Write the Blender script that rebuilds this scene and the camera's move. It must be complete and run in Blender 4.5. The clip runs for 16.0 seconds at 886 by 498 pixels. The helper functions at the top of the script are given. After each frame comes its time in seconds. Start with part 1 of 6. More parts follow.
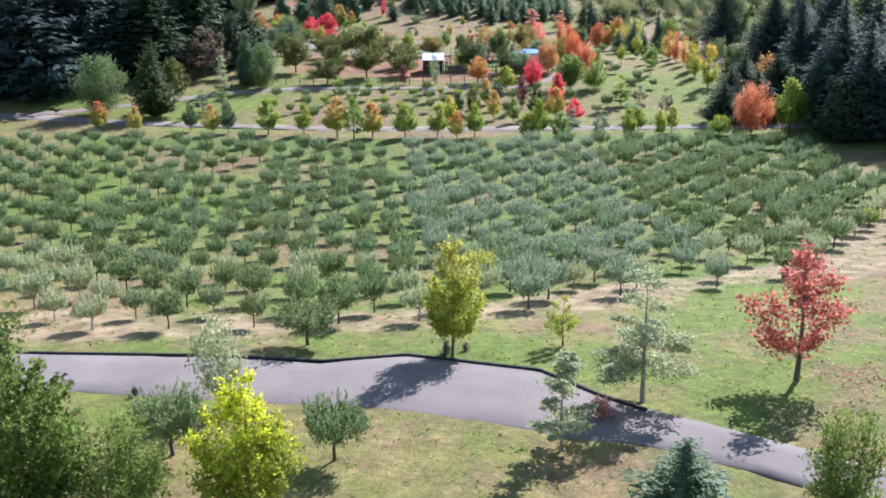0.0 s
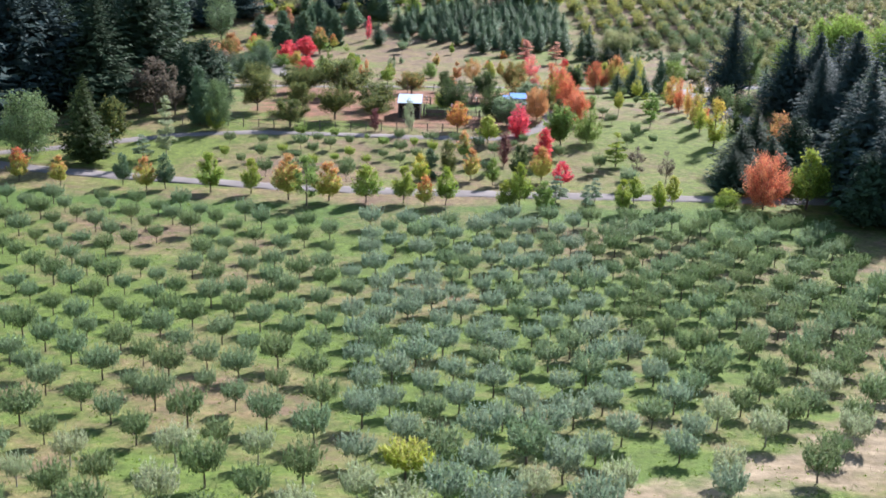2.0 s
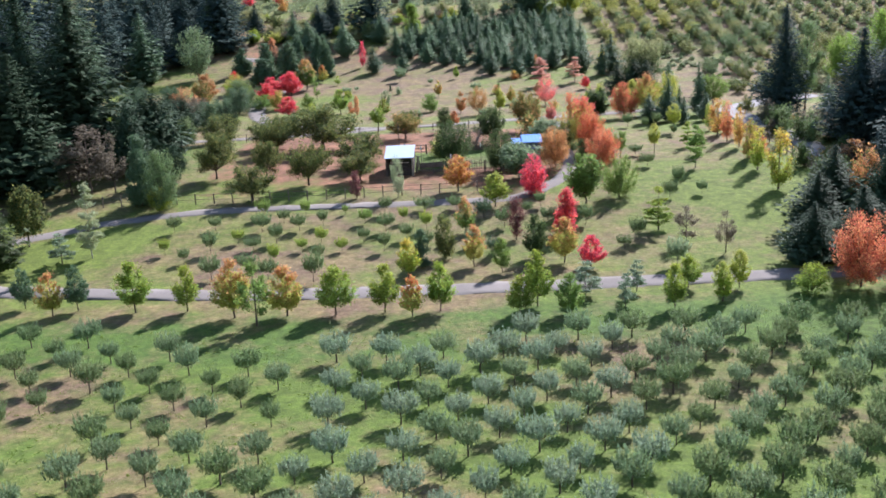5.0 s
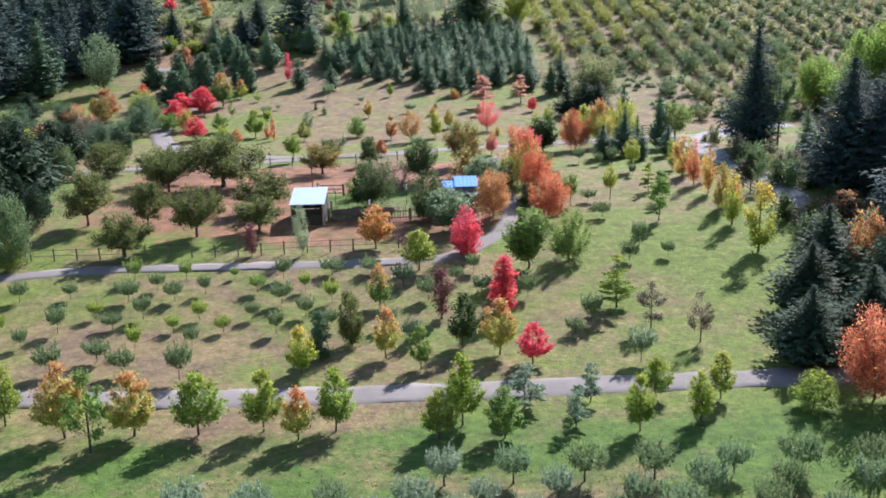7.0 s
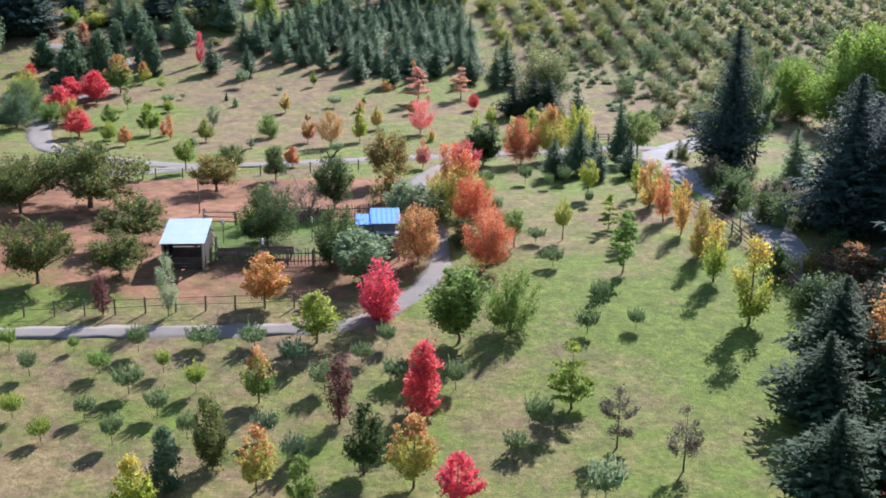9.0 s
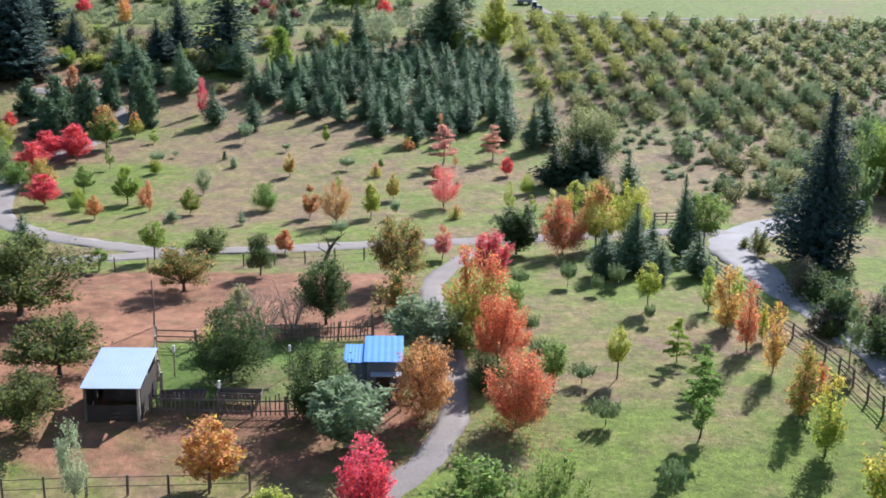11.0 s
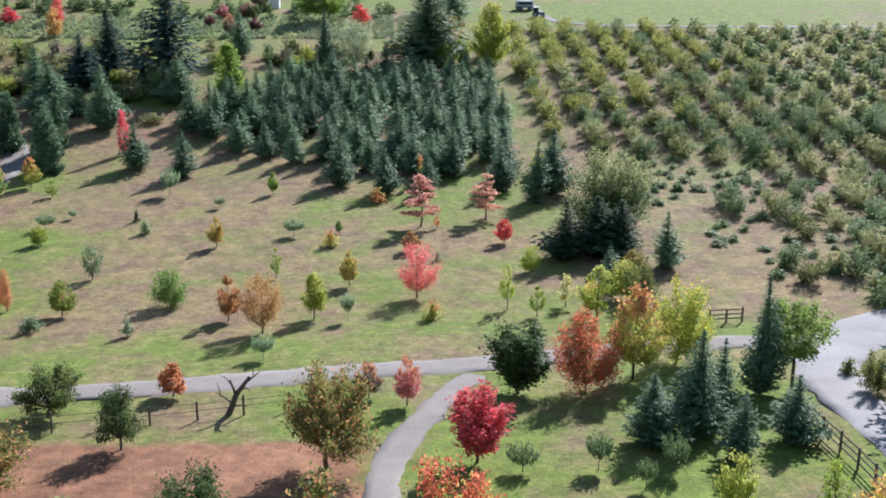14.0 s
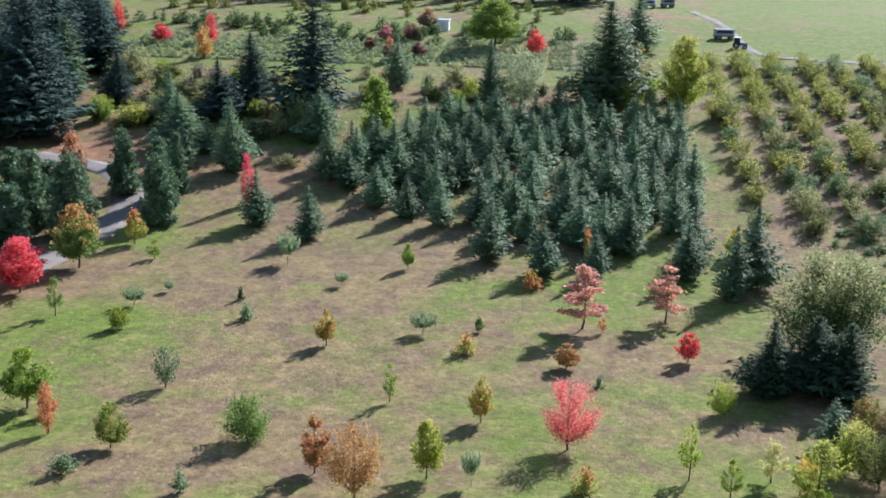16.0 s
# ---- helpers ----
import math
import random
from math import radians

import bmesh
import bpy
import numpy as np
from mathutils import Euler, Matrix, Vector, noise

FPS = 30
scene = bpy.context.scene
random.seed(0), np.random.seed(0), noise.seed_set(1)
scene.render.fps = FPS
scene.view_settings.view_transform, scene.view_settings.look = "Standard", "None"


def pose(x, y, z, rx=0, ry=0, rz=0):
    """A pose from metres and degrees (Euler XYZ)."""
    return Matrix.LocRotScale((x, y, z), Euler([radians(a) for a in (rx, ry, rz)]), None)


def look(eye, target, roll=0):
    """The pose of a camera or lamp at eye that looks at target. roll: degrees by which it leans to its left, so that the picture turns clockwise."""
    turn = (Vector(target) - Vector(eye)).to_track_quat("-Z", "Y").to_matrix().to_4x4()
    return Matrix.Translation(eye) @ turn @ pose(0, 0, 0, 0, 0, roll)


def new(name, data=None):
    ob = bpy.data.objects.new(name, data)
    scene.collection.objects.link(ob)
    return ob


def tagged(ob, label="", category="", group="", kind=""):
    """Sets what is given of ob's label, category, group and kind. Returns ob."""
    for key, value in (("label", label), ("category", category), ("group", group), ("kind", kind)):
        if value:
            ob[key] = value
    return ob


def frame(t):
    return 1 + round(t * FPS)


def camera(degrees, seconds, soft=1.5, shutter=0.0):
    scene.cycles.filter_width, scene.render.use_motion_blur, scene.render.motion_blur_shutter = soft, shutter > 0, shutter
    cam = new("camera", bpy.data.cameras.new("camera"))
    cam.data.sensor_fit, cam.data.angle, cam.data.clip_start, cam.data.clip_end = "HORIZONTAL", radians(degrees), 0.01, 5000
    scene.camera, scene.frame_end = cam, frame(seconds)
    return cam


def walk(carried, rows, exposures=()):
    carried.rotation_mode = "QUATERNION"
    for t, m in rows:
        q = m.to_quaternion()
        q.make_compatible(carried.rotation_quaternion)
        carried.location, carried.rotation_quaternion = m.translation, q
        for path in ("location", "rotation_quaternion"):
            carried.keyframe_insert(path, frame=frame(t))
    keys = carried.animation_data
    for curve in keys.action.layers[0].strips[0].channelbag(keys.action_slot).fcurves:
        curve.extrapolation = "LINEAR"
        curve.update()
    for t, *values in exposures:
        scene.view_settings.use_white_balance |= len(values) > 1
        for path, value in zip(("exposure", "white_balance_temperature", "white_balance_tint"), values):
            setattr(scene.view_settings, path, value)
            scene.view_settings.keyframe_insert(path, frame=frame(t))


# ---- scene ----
cam = camera(42.3, 16.0, soft=1.8)
METRES, EYE, TILT, LEAN, TURN = 180.6, 28.0, 0.0, 0.0, 0.0
ROWS = [
    (0.0, 0.0, 0.0, 0.0, -0.08, -16.55, 0.28),
    (0.5, 0.0063, 0.0276, 0.0053, 0.45, -15.91, 0.25),
    (1.0, 0.0106, 0.0544, 0.0084, -0.88, -14.48, -0.36),
    (1.5, 0.0151, 0.0816, 0.0123, 0.34, -15.08, -0.93),
    (2.0, 0.0187, 0.1091, 0.0157, 0.28, -16.25, -1.63),
    (2.5, 0.022, 0.1369, 0.0186, 0.15, -16.58, -0.73),
    (3.0, 0.0248, 0.1642, 0.0195, 2.34, -17.28, 0.39),
    (3.5, 0.0285, 0.1926, 0.0202, 2.67, -17.52, 1.54),
    (4.0, 0.0308, 0.222, 0.0212, 2.04, -17.05, 1.88),
    (6.5, 0.0495, 0.3736, 0.0196, -0.67, -15.84, 2.74),
    (7.0, 0.0529, 0.4056, 0.0199, -1.55, -16.18, 1.43),
    (7.5, 0.0559, 0.4373, 0.0202, 0.16, -16.77, -0.05),
    (8.0, 0.0617, 0.4697, 0.0211, 1.15, -17.52, -0.38),
    (8.5, 0.0666, 0.502, 0.0196, -1.83, -17.74, -0.52),
    (9.0, 0.0695, 0.5351, 0.0199, -3.93, -17.68, -0.61),
    (11.5, 0.0874, 0.6967, 0.0195, -0.85, -16.08, -0.98),
    (12.0, 0.0904, 0.7291, 0.0185, 0.69, -16.49, -0.58),
    (12.5, 0.0947, 0.7615, 0.0177, 1.83, -16.42, -0.91),
    (13.0, 0.0994, 0.7941, 0.0157, 0.46, -16.51, -1.01),
    (13.5, 0.1018, 0.8268, 0.014, -1.39, -16.96, -1.43),
    (14.0, 0.1031, 0.8589, 0.0123, -2.03, -16.19, -0.66),
    (14.5, 0.1045, 0.8907, 0.0115, 0.59, -17.86, -0.89),
    (15.0, 0.1064, 0.9236, 0.0141, 3.35, -18.12, -0.99),
    (15.5, 0.1093, 0.9565, 0.0172, 5.4, -17.03, -1.3),
    (16.0, 0.1099, 0.9894, 0.0189, 7.31, -16.01, -1.35),
]
walk(cam, [(t, pose(0, 0, EYE, TILT, LEAN, TURN) @ pose(METRES * x, METRES * y, METRES * z, 90 + pitch, roll, yaw)) for t, x, y, z, yaw, pitch, roll in ROWS],
     exposures=[(0.0, 1.16, 6150, 19), (3.0, 1.09, 6050, 20), (9.0, 1.04, 6050, 18), (12.5, 0.99, 6050, 15), (16.0, 0.90, 6000, 15)])

# ---- world, sun, exposure ----
SUN_EL, SUN_AZ = 33.5, 30.0
world = bpy.data.worlds.new("sky")
scene.world = world
world.use_nodes = True
wn = world.node_tree
sky = wn.nodes.new("ShaderNodeTexSky")
sky.sky_type, sky.sun_disc = "NISHITA", False
sky.sun_elevation, sky.sun_rotation = radians(SUN_EL), radians(SUN_AZ)
sky.air_density, sky.dust_density = 1.2, 0.3
wn.links.new(sky.outputs[0], wn.nodes["Background"].inputs[0])
wn.nodes["Background"].inputs[1].default_value = 0.080

lamp = bpy.data.lights.new("sun", "SUN")
lamp.energy, lamp.angle, lamp.color = 5.0, radians(0.5), (1.0, 0.97, 0.95)
sun = new("sun", lamp)
ce = math.cos(radians(SUN_EL))
toward = Vector((math.sin(radians(SUN_AZ)) * ce, math.cos(radians(SUN_AZ)) * ce, math.sin(radians(SUN_EL))))
sun.matrix_basis = look(toward * 400, (0, 0, 0))

# ---- materials ----
RNG = np.random.default_rng(7)


def nodes_of(name, rough=0.9):
    m = bpy.data.materials.new(name)
    m.use_nodes = True
    nt = m.node_tree
    b = nt.nodes["Principled BSDF"]
    b.inputs["Roughness"].default_value = rough
    b.inputs["Specular IOR Level"].default_value = 0.25
    return m, nt, b


def add(nt, kind, **values):
    n = nt.nodes.new(kind)
    for k, v in values.items():
        n.inputs[k.replace("_", " ")].default_value = v
    return n


def noise_of(nt, coord, scale, detail=4.0, rough=0.6):
    n = add(nt, "ShaderNodeTexNoise", Scale=scale, Detail=detail, Roughness=rough)
    nt.links.new(coord, n.inputs["Vector"])
    return n.outputs["Fac"]


def ramp(nt, fac, lo, hi):
    n = add(nt, "ShaderNodeMapRange", From_Min=lo, From_Max=hi)
    nt.links.new(fac, n.inputs["Value"])
    return n.outputs["Result"]


def mixed(nt, fac, a, b):
    n = nt.nodes.new("ShaderNodeMix")
    n.data_type = "RGBA"
    for socket, v in ((n.inputs["Factor"], fac), (n.inputs["A"], a), (n.inputs["B"], b)):
        if isinstance(v, (tuple, float, int)):
            socket.default_value = (*v, 1) if isinstance(v, tuple) else v
        else:
            nt.links.new(v, socket)
    return n.outputs["Result"]


def bumped(nt, b, fac, strength, distance):
    n = add(nt, "ShaderNodeBump", Strength=strength, Distance=distance)
    nt.links.new(fac, n.inputs["Height"])
    nt.links.new(n.outputs[0], b.inputs["Normal"])


def maths(nt, op, a, b):
    n = nt.nodes.new("ShaderNodeMath")
    n.operation = op
    for socket, v in zip(n.inputs, (a, b)):
        if isinstance(v, (int, float)):
            socket.default_value = v
        else:
            nt.links.new(v, socket)
    return n.outputs[0]


def surface(name, dark, light, scale, fine, rough=0.9, bump=0.4, depth=0.02, metal=0.0):
    """A rough surface with stains at one scale and grain at another."""
    m, nt, b = nodes_of(name, rough)
    co = nt.nodes.new("ShaderNodeNewGeometry").outputs["Position"]
    big, small = noise_of(nt, co, scale), noise_of(nt, co, fine, 6)
    f = maths(nt, "ADD", maths(nt, "MULTIPLY", big, 0.6), maths(nt, "MULTIPLY", small, 0.4))
    nt.links.new(mixed(nt, ramp(nt, f, 0.32, 0.68), dark, light), b.inputs["Base Color"])
    b.inputs["Metallic"].default_value = metal
    bumped(nt, b, small, bump, depth)
    return m


def leafage(name, rgb, through_light=0.42, spread=0.38, hue=0.026):
    """Leaves: colour varied from leaf to leaf and tree to tree, partly lit from behind."""
    m, nt, b = nodes_of(name, 0.65)
    b.inputs["Specular IOR Level"].default_value = 0.05 if through_light < 0.2 else 0.2
    rnd = nt.nodes.new("ShaderNodeNewGeometry").outputs["Random Per Island"]
    obj = nt.nodes.new("ShaderNodeObjectInfo").outputs["Random"]
    hs = add(nt, "ShaderNodeHueSaturation", Color=(*rgb, 1))
    both = maths(nt, "ADD", maths(nt, "MULTIPLY", rnd, 0.6), maths(nt, "MULTIPLY", obj, 0.4))
    nt.links.new(ramp_to(nt, both, 0.5 - hue, 0.5 + hue), hs.inputs["Hue"])
    nt.links.new(ramp_to(nt, rnd, 1 - spread, 1 + spread), hs.inputs["Value"])
    nt.links.new(hs.outputs[0], b.inputs["Base Color"])
    tl = nt.nodes.new("ShaderNodeBsdfTranslucent")
    nt.links.new(hs.outputs[0], tl.inputs["Color"])
    mx = add(nt, "ShaderNodeMixShader", Fac=through_light)
    nt.links.new(b.outputs[0], mx.inputs[1])
    nt.links.new(tl.outputs[0], mx.inputs[2])
    nt.links.new(mx.outputs[0], nt.nodes["Material Output"].inputs["Surface"])
    return m


def ramp_to(nt, fac, lo, hi):
    n = add(nt, "ShaderNodeMapRange", To_Min=lo, To_Max=hi)
    nt.links.new(fac, n.inputs["Value"])
    return n.outputs["Result"]


COLOURS = {
    "green": (0.215, 0.315, 0.08), "darkgreen": (0.125, 0.20, 0.105), "lime": (0.33, 0.395, 0.06),
    "yellowlime": (0.47, 0.48, 0.12), "limeyellow": (0.64, 0.70, 0.045), "yellow": (0.68, 0.52, 0.11),
    "orange": (0.62, 0.31, 0.14), "redorange": (0.63, 0.20, 0.10), "red": (0.74, 0.13, 0.14),
    "crimson": (0.76, 0.13, 0.18), "pinkred": (0.80, 0.215, 0.21), "redpink": (0.52, 0.16, 0.14),
    "purple": (0.20, 0.085, 0.08), "grey": (0.215, 0.295, 0.15), "silver": (0.26, 0.345, 0.19),
    "pale": (0.40, 0.45, 0.26), "olive": (0.195, 0.21, 0.06), "tan": (0.50, 0.28, 0.12),
    # black and navy take a blue haze tint into the needle colour
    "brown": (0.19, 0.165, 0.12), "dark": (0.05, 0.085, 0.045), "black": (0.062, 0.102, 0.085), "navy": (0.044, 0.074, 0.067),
    # bluegreen is lightened to stand in for haze over far conifers
    "bluegreen": (0.18, 0.28, 0.145), "silvergreen": (0.27, 0.35, 0.225), "lightgreen": (0.25, 0.345, 0.07),
    "greygreen": (0.19, 0.26, 0.11), "paleyellow": (0.66, 0.60, 0.28), "pinktan": (0.66, 0.37, 0.28),
    "pinkgreen": (0.55, 0.24, 0.24), "dense": (0.085, 0.128, 0.045), "pink": (0.7, 0.32, 0.29), "mossy": (0.155, 0.215, 0.05), "hazel": (0.34, 0.35, 0.155),
}
NEEDLES = ("darkgreen", "dark", "black", "navy", "bluegreen")
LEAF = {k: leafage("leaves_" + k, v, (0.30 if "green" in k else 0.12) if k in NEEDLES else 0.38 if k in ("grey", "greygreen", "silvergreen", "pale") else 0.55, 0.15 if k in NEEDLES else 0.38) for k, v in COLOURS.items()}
BARK = surface("bark", (0.06, 0.045, 0.035), (0.17, 0.13, 0.10), 3, 30, 0.95, 0.6, 0.02)
PALE_BARK = surface("pale_bark", (0.18, 0.16, 0.13), (0.38, 0.35, 0.30), 3, 30, 0.9, 0.5, 0.01)
ASPHALT = surface("asphalt", (0.145, 0.131, 0.127), (0.228, 0.208, 0.20), 0.35, 9, 0.95, 0.3, 0.01)
GRAVEL = surface("pale_gravel", (0.22, 0.21, 0.205), (0.34, 0.33, 0.325), 0.3, 8, 0.95, 0.5, 0.02)
TRACK = surface("dusty_track", (0.165, 0.148, 0.132), (0.27, 0.245, 0.222), 0.3, 7, 0.95, 0.5, 0.02)
KERB = surface("dark_timber_kerb", (0.02, 0.02, 0.022), (0.06, 0.058, 0.06), 0.6, 12, 0.85)
TIMBER = surface("weathered_timber", (0.10, 0.08, 0.065), (0.22, 0.175, 0.14), 1.5, 18, 0.9, 0.5, 0.01)
PALE_TIMBER = surface("pale_timber", (0.30, 0.25, 0.19), (0.48, 0.42, 0.34), 1.5, 18, 0.9, 0.4, 0.01)
# sky reflected in the white roof is put into this sheet's blue
WHITE_METAL = surface("pale_metal_sheet", (0.50, 0.60, 0.74), (0.62, 0.72, 0.84), 0.8, 10, 0.42, 0.1, 0.003, 0.65)
BLUE_METAL = surface("blue_metal_sheet", (0.065, 0.215, 0.60), (0.10, 0.28, 0.70), 0.8, 10, 0.5, 0.1, 0.003)
DARK_WALL = surface("dark_boards", (0.03, 0.025, 0.022), (0.08, 0.065, 0.055), 1, 14, 0.9)
WHITE = surface("white_paint", (0.70, 0.70, 0.68), (0.82, 0.82, 0.80), 1, 12, 0.6, 0.1, 0.003)
BLUE_GREY = surface("grey_blue_paint", (0.10, 0.13, 0.16), (0.20, 0.24, 0.28), 1, 12, 0.6, 0.1, 0.003)
PALE_BLUE = surface("pale_blue_grey_paint", (0.22, 0.26, 0.30), (0.34, 0.38, 0.42), 1, 12, 0.6, 0.1, 0.003)
RUBBER = surface("rubber", (0.015, 0.015, 0.015), (0.03, 0.03, 0.03), 2, 20, 0.9)
GLASS_DARK = surface("dark_window", (0.02, 0.025, 0.03), (0.04, 0.05, 0.06), 2, 20, 0.15, 0.0, 0.001)


# ---- ground ----
HEIGHT_Y = (-200, 0, 36, 50, 60, 72, 84, 95, 118, 138, 153, 162, 170, 176, 182, 200, 212, 222, 232, 240, 255, 280, 290, 310, 335, 400, 500, 1500)
HEIGHT_Z = (11, 10, 9.2, 8.6, 7.0, 5.0, 3.7, 2.6, 1.2, 1.1, 1.1, 1.7, 2.4, 2.7, 3.0, 3.0, 2.3, 1.6, 1.1, 0.6, 0.6, 1.2, 2, 4.5, 8, 14, 18, 20)
_gy = np.arange(-200, 1500, 0.5)
_kernel = np.exp(-0.5 * (np.arange(-30, 31) * 0.1) ** 2)
_gz = np.convolve(np.pad(np.interp(_gy, HEIGHT_Y, HEIGHT_Z), 30, mode="edge"), _kernel / _kernel.sum(), mode="valid")


def ground_z(x, y):
    """The height of the land, which falls to the orchard and climbs again behind the meadow."""
    return np.interp(y, _gy, _gz)


def soft_box(x, y, x0, x1, y0, y1, s=1.5):
    f = lambda a: 1 / (1 + np.exp(-np.clip(a / s, -30, 30) * 3))
    return f(x - x0) * f(x1 - x) * f(y - y0) * f(y1 - y)


def front_edge(x):
    """The line along which the orchard begins."""
    return np.interp(x, (-60, -12, -3, 3, 8, 15, 24, 31, 45, 60), (52.5, 52.5, 53.5, 57, 58.5, 64, 69, 78, 96, 118))


def near_line(x, y, pts, half, s=0.6):
    """1 within half of a chain of points, fading outside."""
    d = np.full(np.shape(x), 1e9)
    for (ax, ay), (bx, by) in zip(pts[:-1], pts[1:]):
        t = np.clip(((x - ax) * (bx - ax) + (y - ay) * (by - ay)) / ((bx - ax) ** 2 + (by - ay) ** 2), 0, 1)
        d = np.minimum(d, np.hypot(x - ax - t * (bx - ax), y - ay - t * (by - ay)))
    return 1 / (1 + np.exp(np.clip((d - half) / s, -30, 30) * 3))


NEAR_ROAD = [(-60, 50.5), (-30, 48.2), (-16.5, 46.5), (-10, 45.7), (-5.6, 44.9), (-1.6, 45.1), (2.6, 43.4), (5.3, 41.0), (8.2, 39.6), (10.8, 37.7), (14.0, 35.2), (22, 29), (34, 20)]
NEAR_HALF = [2.4, 2.4, 2.3, 2.55, 2.4, 3.2, 3.0, 2.1, 1.55, 1.45, 1.4, 1.4, 1.4]
FARM_ROAD = [(-80, 160), (-55, 153.5), (-42, 149.6), (-23, 146), (-10, 144.4), (7.5, 144.0), (19, 144.3), (34.5, 144.6), (48, 145.0)]
PADDOCK_ROAD = [(-58, 154.5), (-48, 158.5), (-39.3, 163.4), (-35, 165.8), (-31.4, 167.8), (-24.9, 169.8), (-17.5, 170.6), (-12, 170.5), (-0.7, 170.3), (8.6, 170.5), (12.4, 171.6), (15, 174.3), (17, 178), (18.6, 183.5), (18.6, 192), (17.8, 200.5), (17.8, 208), (19, 213.8), (20.7, 218.4), (23.4, 224.5)]
UPPER_ROAD = [(-30.5, 262), (-30, 250), (-28, 241), (-24.5, 233), (-18.7, 227.2), (-13.5, 224), (-6.3, 220.9), (0.1, 221.6), (6.6, 223), (15.5, 225.2), (22.4, 226.4), (28.5, 227.9), (36, 230), (43, 231.5), (49.5, 231)]
HILL_ROAD = [(-30.5, 261.5), (-28.8, 268), (-27.2, 274), (-26.4, 283.4), (-27.5, 292), (-33, 300), (-44, 304)]
STRAW = [(-60, 54.2), (-12, 54.5), (-3, 56), (3, 59), (8, 61), (15, 66), (24, 72), (31, 81), (45, 98)]


def axis(fine0, fine1, step, far0, far1):
    mid = np.arange(fine0, fine1 + 0.01, step)
    low = fine0 - np.geomspace(step, fine0 - far0, 26)[::-1]
    high = fine1 + np.geomspace(step, far1 - fine1, 26)
    return np.concatenate([low, mid, high])


def grid_mesh(name, xs, ys, z):
    nx, ny = len(xs), len(ys)
    gx, gy = np.meshgrid(xs, ys)
    co = np.stack([gx, gy, z(gx, gy)], -1).reshape(-1, 3)
    i = (np.arange(ny - 1)[:, None] * nx + np.arange(nx - 1)[None]).reshape(-1)
    quads = np.stack([i, i + 1, i + nx + 1, i + nx], -1)
    return mesh_of(name, co, quads), gx.reshape(-1), gy.reshape(-1)


def mesh_of(name, co, quads, mats=None, smooth=False):
    """A mesh from arrays of points and four-cornered faces."""
    me = bpy.data.meshes.new(name)
    co, quads = np.asarray(co, np.float32), np.asarray(quads, np.int32)
    me.vertices.add(len(co))
    me.vertices.foreach_set("co", co.ravel())
    me.loops.add(quads.size)
    me.loops.foreach_set("vertex_index", quads.ravel())
    me.polygons.add(len(quads))
    me.polygons.foreach_set("loop_start", np.arange(0, quads.size, quads.shape[1], dtype=np.int32))
    if mats is not None:
        me.polygons.foreach_set("material_index", np.asarray(mats, np.int32))
    me.polygons.foreach_set("use_smooth", np.full(len(quads), smooth))
    me.update(calc_edges=True)
    return me


me, gx, gy = grid_mesh("ground", axis(-95, 130, 1.2, -2500, 2500), axis(14, 400, 1.2, -2500, 4000), ground_z)
front = front_edge(gx)
in_orchard = soft_box(gx, gy, -90, 44, 50, 131, 1.5) * (gy > front)
dry = 0.42 + 0 * gx
dry = np.where(in_orchard > 0.5, np.where(gx < -2, 0.30, 0.17), dry)
for (x0, x1, y0, y1, v, s) in (
    (-60, 60, 131, 139.6, 0.0, 2.0), (-26, 8, 138.2, 142.6, 0.75, 1.0), (-60, 20, 146, 170, 0.62, 4), (20, 46, 146, 220, 0.30, 4),
    (26, 37, 184, 196, 0.85, 4), (-40, 14, 233, 282, 1.1, 4), (14, 34, 232, 272, 0.52, 4), (-40, -12, 228, 262, 0.30, 5),
    (-16, 20, 222, 233, 0.45, 3), (-60, 34, 284, 345, 0.95, 4), (36, 140, 236, 366, 1.1, 3), (36, 48, 368, 440, 0.55, 4), (46, 500, 371.5, 700, -0.9, 1.5),
    (-70, 30, 346, 420, 0.25, 4), (-12, 20, 20, 42.5, 0.70, 3), (-60, -5, 46, 53.5, 0.12, 1.5), (8, 60, 30, 62, 0.30, 4), (-0.5, 15, 183.5, 194.5, 0.15, 1), (-60, -30, 150, 170, 0.1, 3)):
    w = soft_box(gx, gy, x0, x1, y0, y1, s)
    dry = dry * (1 - w) + v * w
dry = np.maximum(dry, 0.9 * near_line(gx, gy, [(28, 416), (38, 410), (43.1, 408.6)], 5, 3))
for line, half in ((FARM_ROAD, 2.3), (PADDOCK_ROAD, 1.6), (UPPER_ROAD, 2.2), (HILL_ROAD, 2.2)):
    dry = np.maximum(dry, 0.75 * near_line(gx, gy, line, half, 1.2))
dry = np.maximum(dry, 1.1 * near_line(gx, gy, [(-24, 222), (-16, 220.5), (-5, 220)], 2.5, 2))
straw = near_line(gx, gy, STRAW, 3.2, 2.5) * np.clip((50 - gx) / 25, 0.15, 1)
dirt = soft_box(gx, gy, -25, 17, 175.5, 213, 1.2) * (0.5 + 0.5 * soft_box(gx, gy, -20, 20, 181, 220, 4)) * (1 - soft_box(gx, gy, -1.2, 16, 184.5, 195, 0.8))
dirt = np.maximum(dirt, 0.30 * soft_box(gx, gy, -70, 33, 296, 346, 4))
dirt = np.maximum(dirt, 0.5 * near_line(gx, gy, [(26, 412), (37, 408)], 4, 3))
dirt = np.maximum(dirt, 0.13 * soft_box(gx, gy, 36, 200, 236, 366, 2))
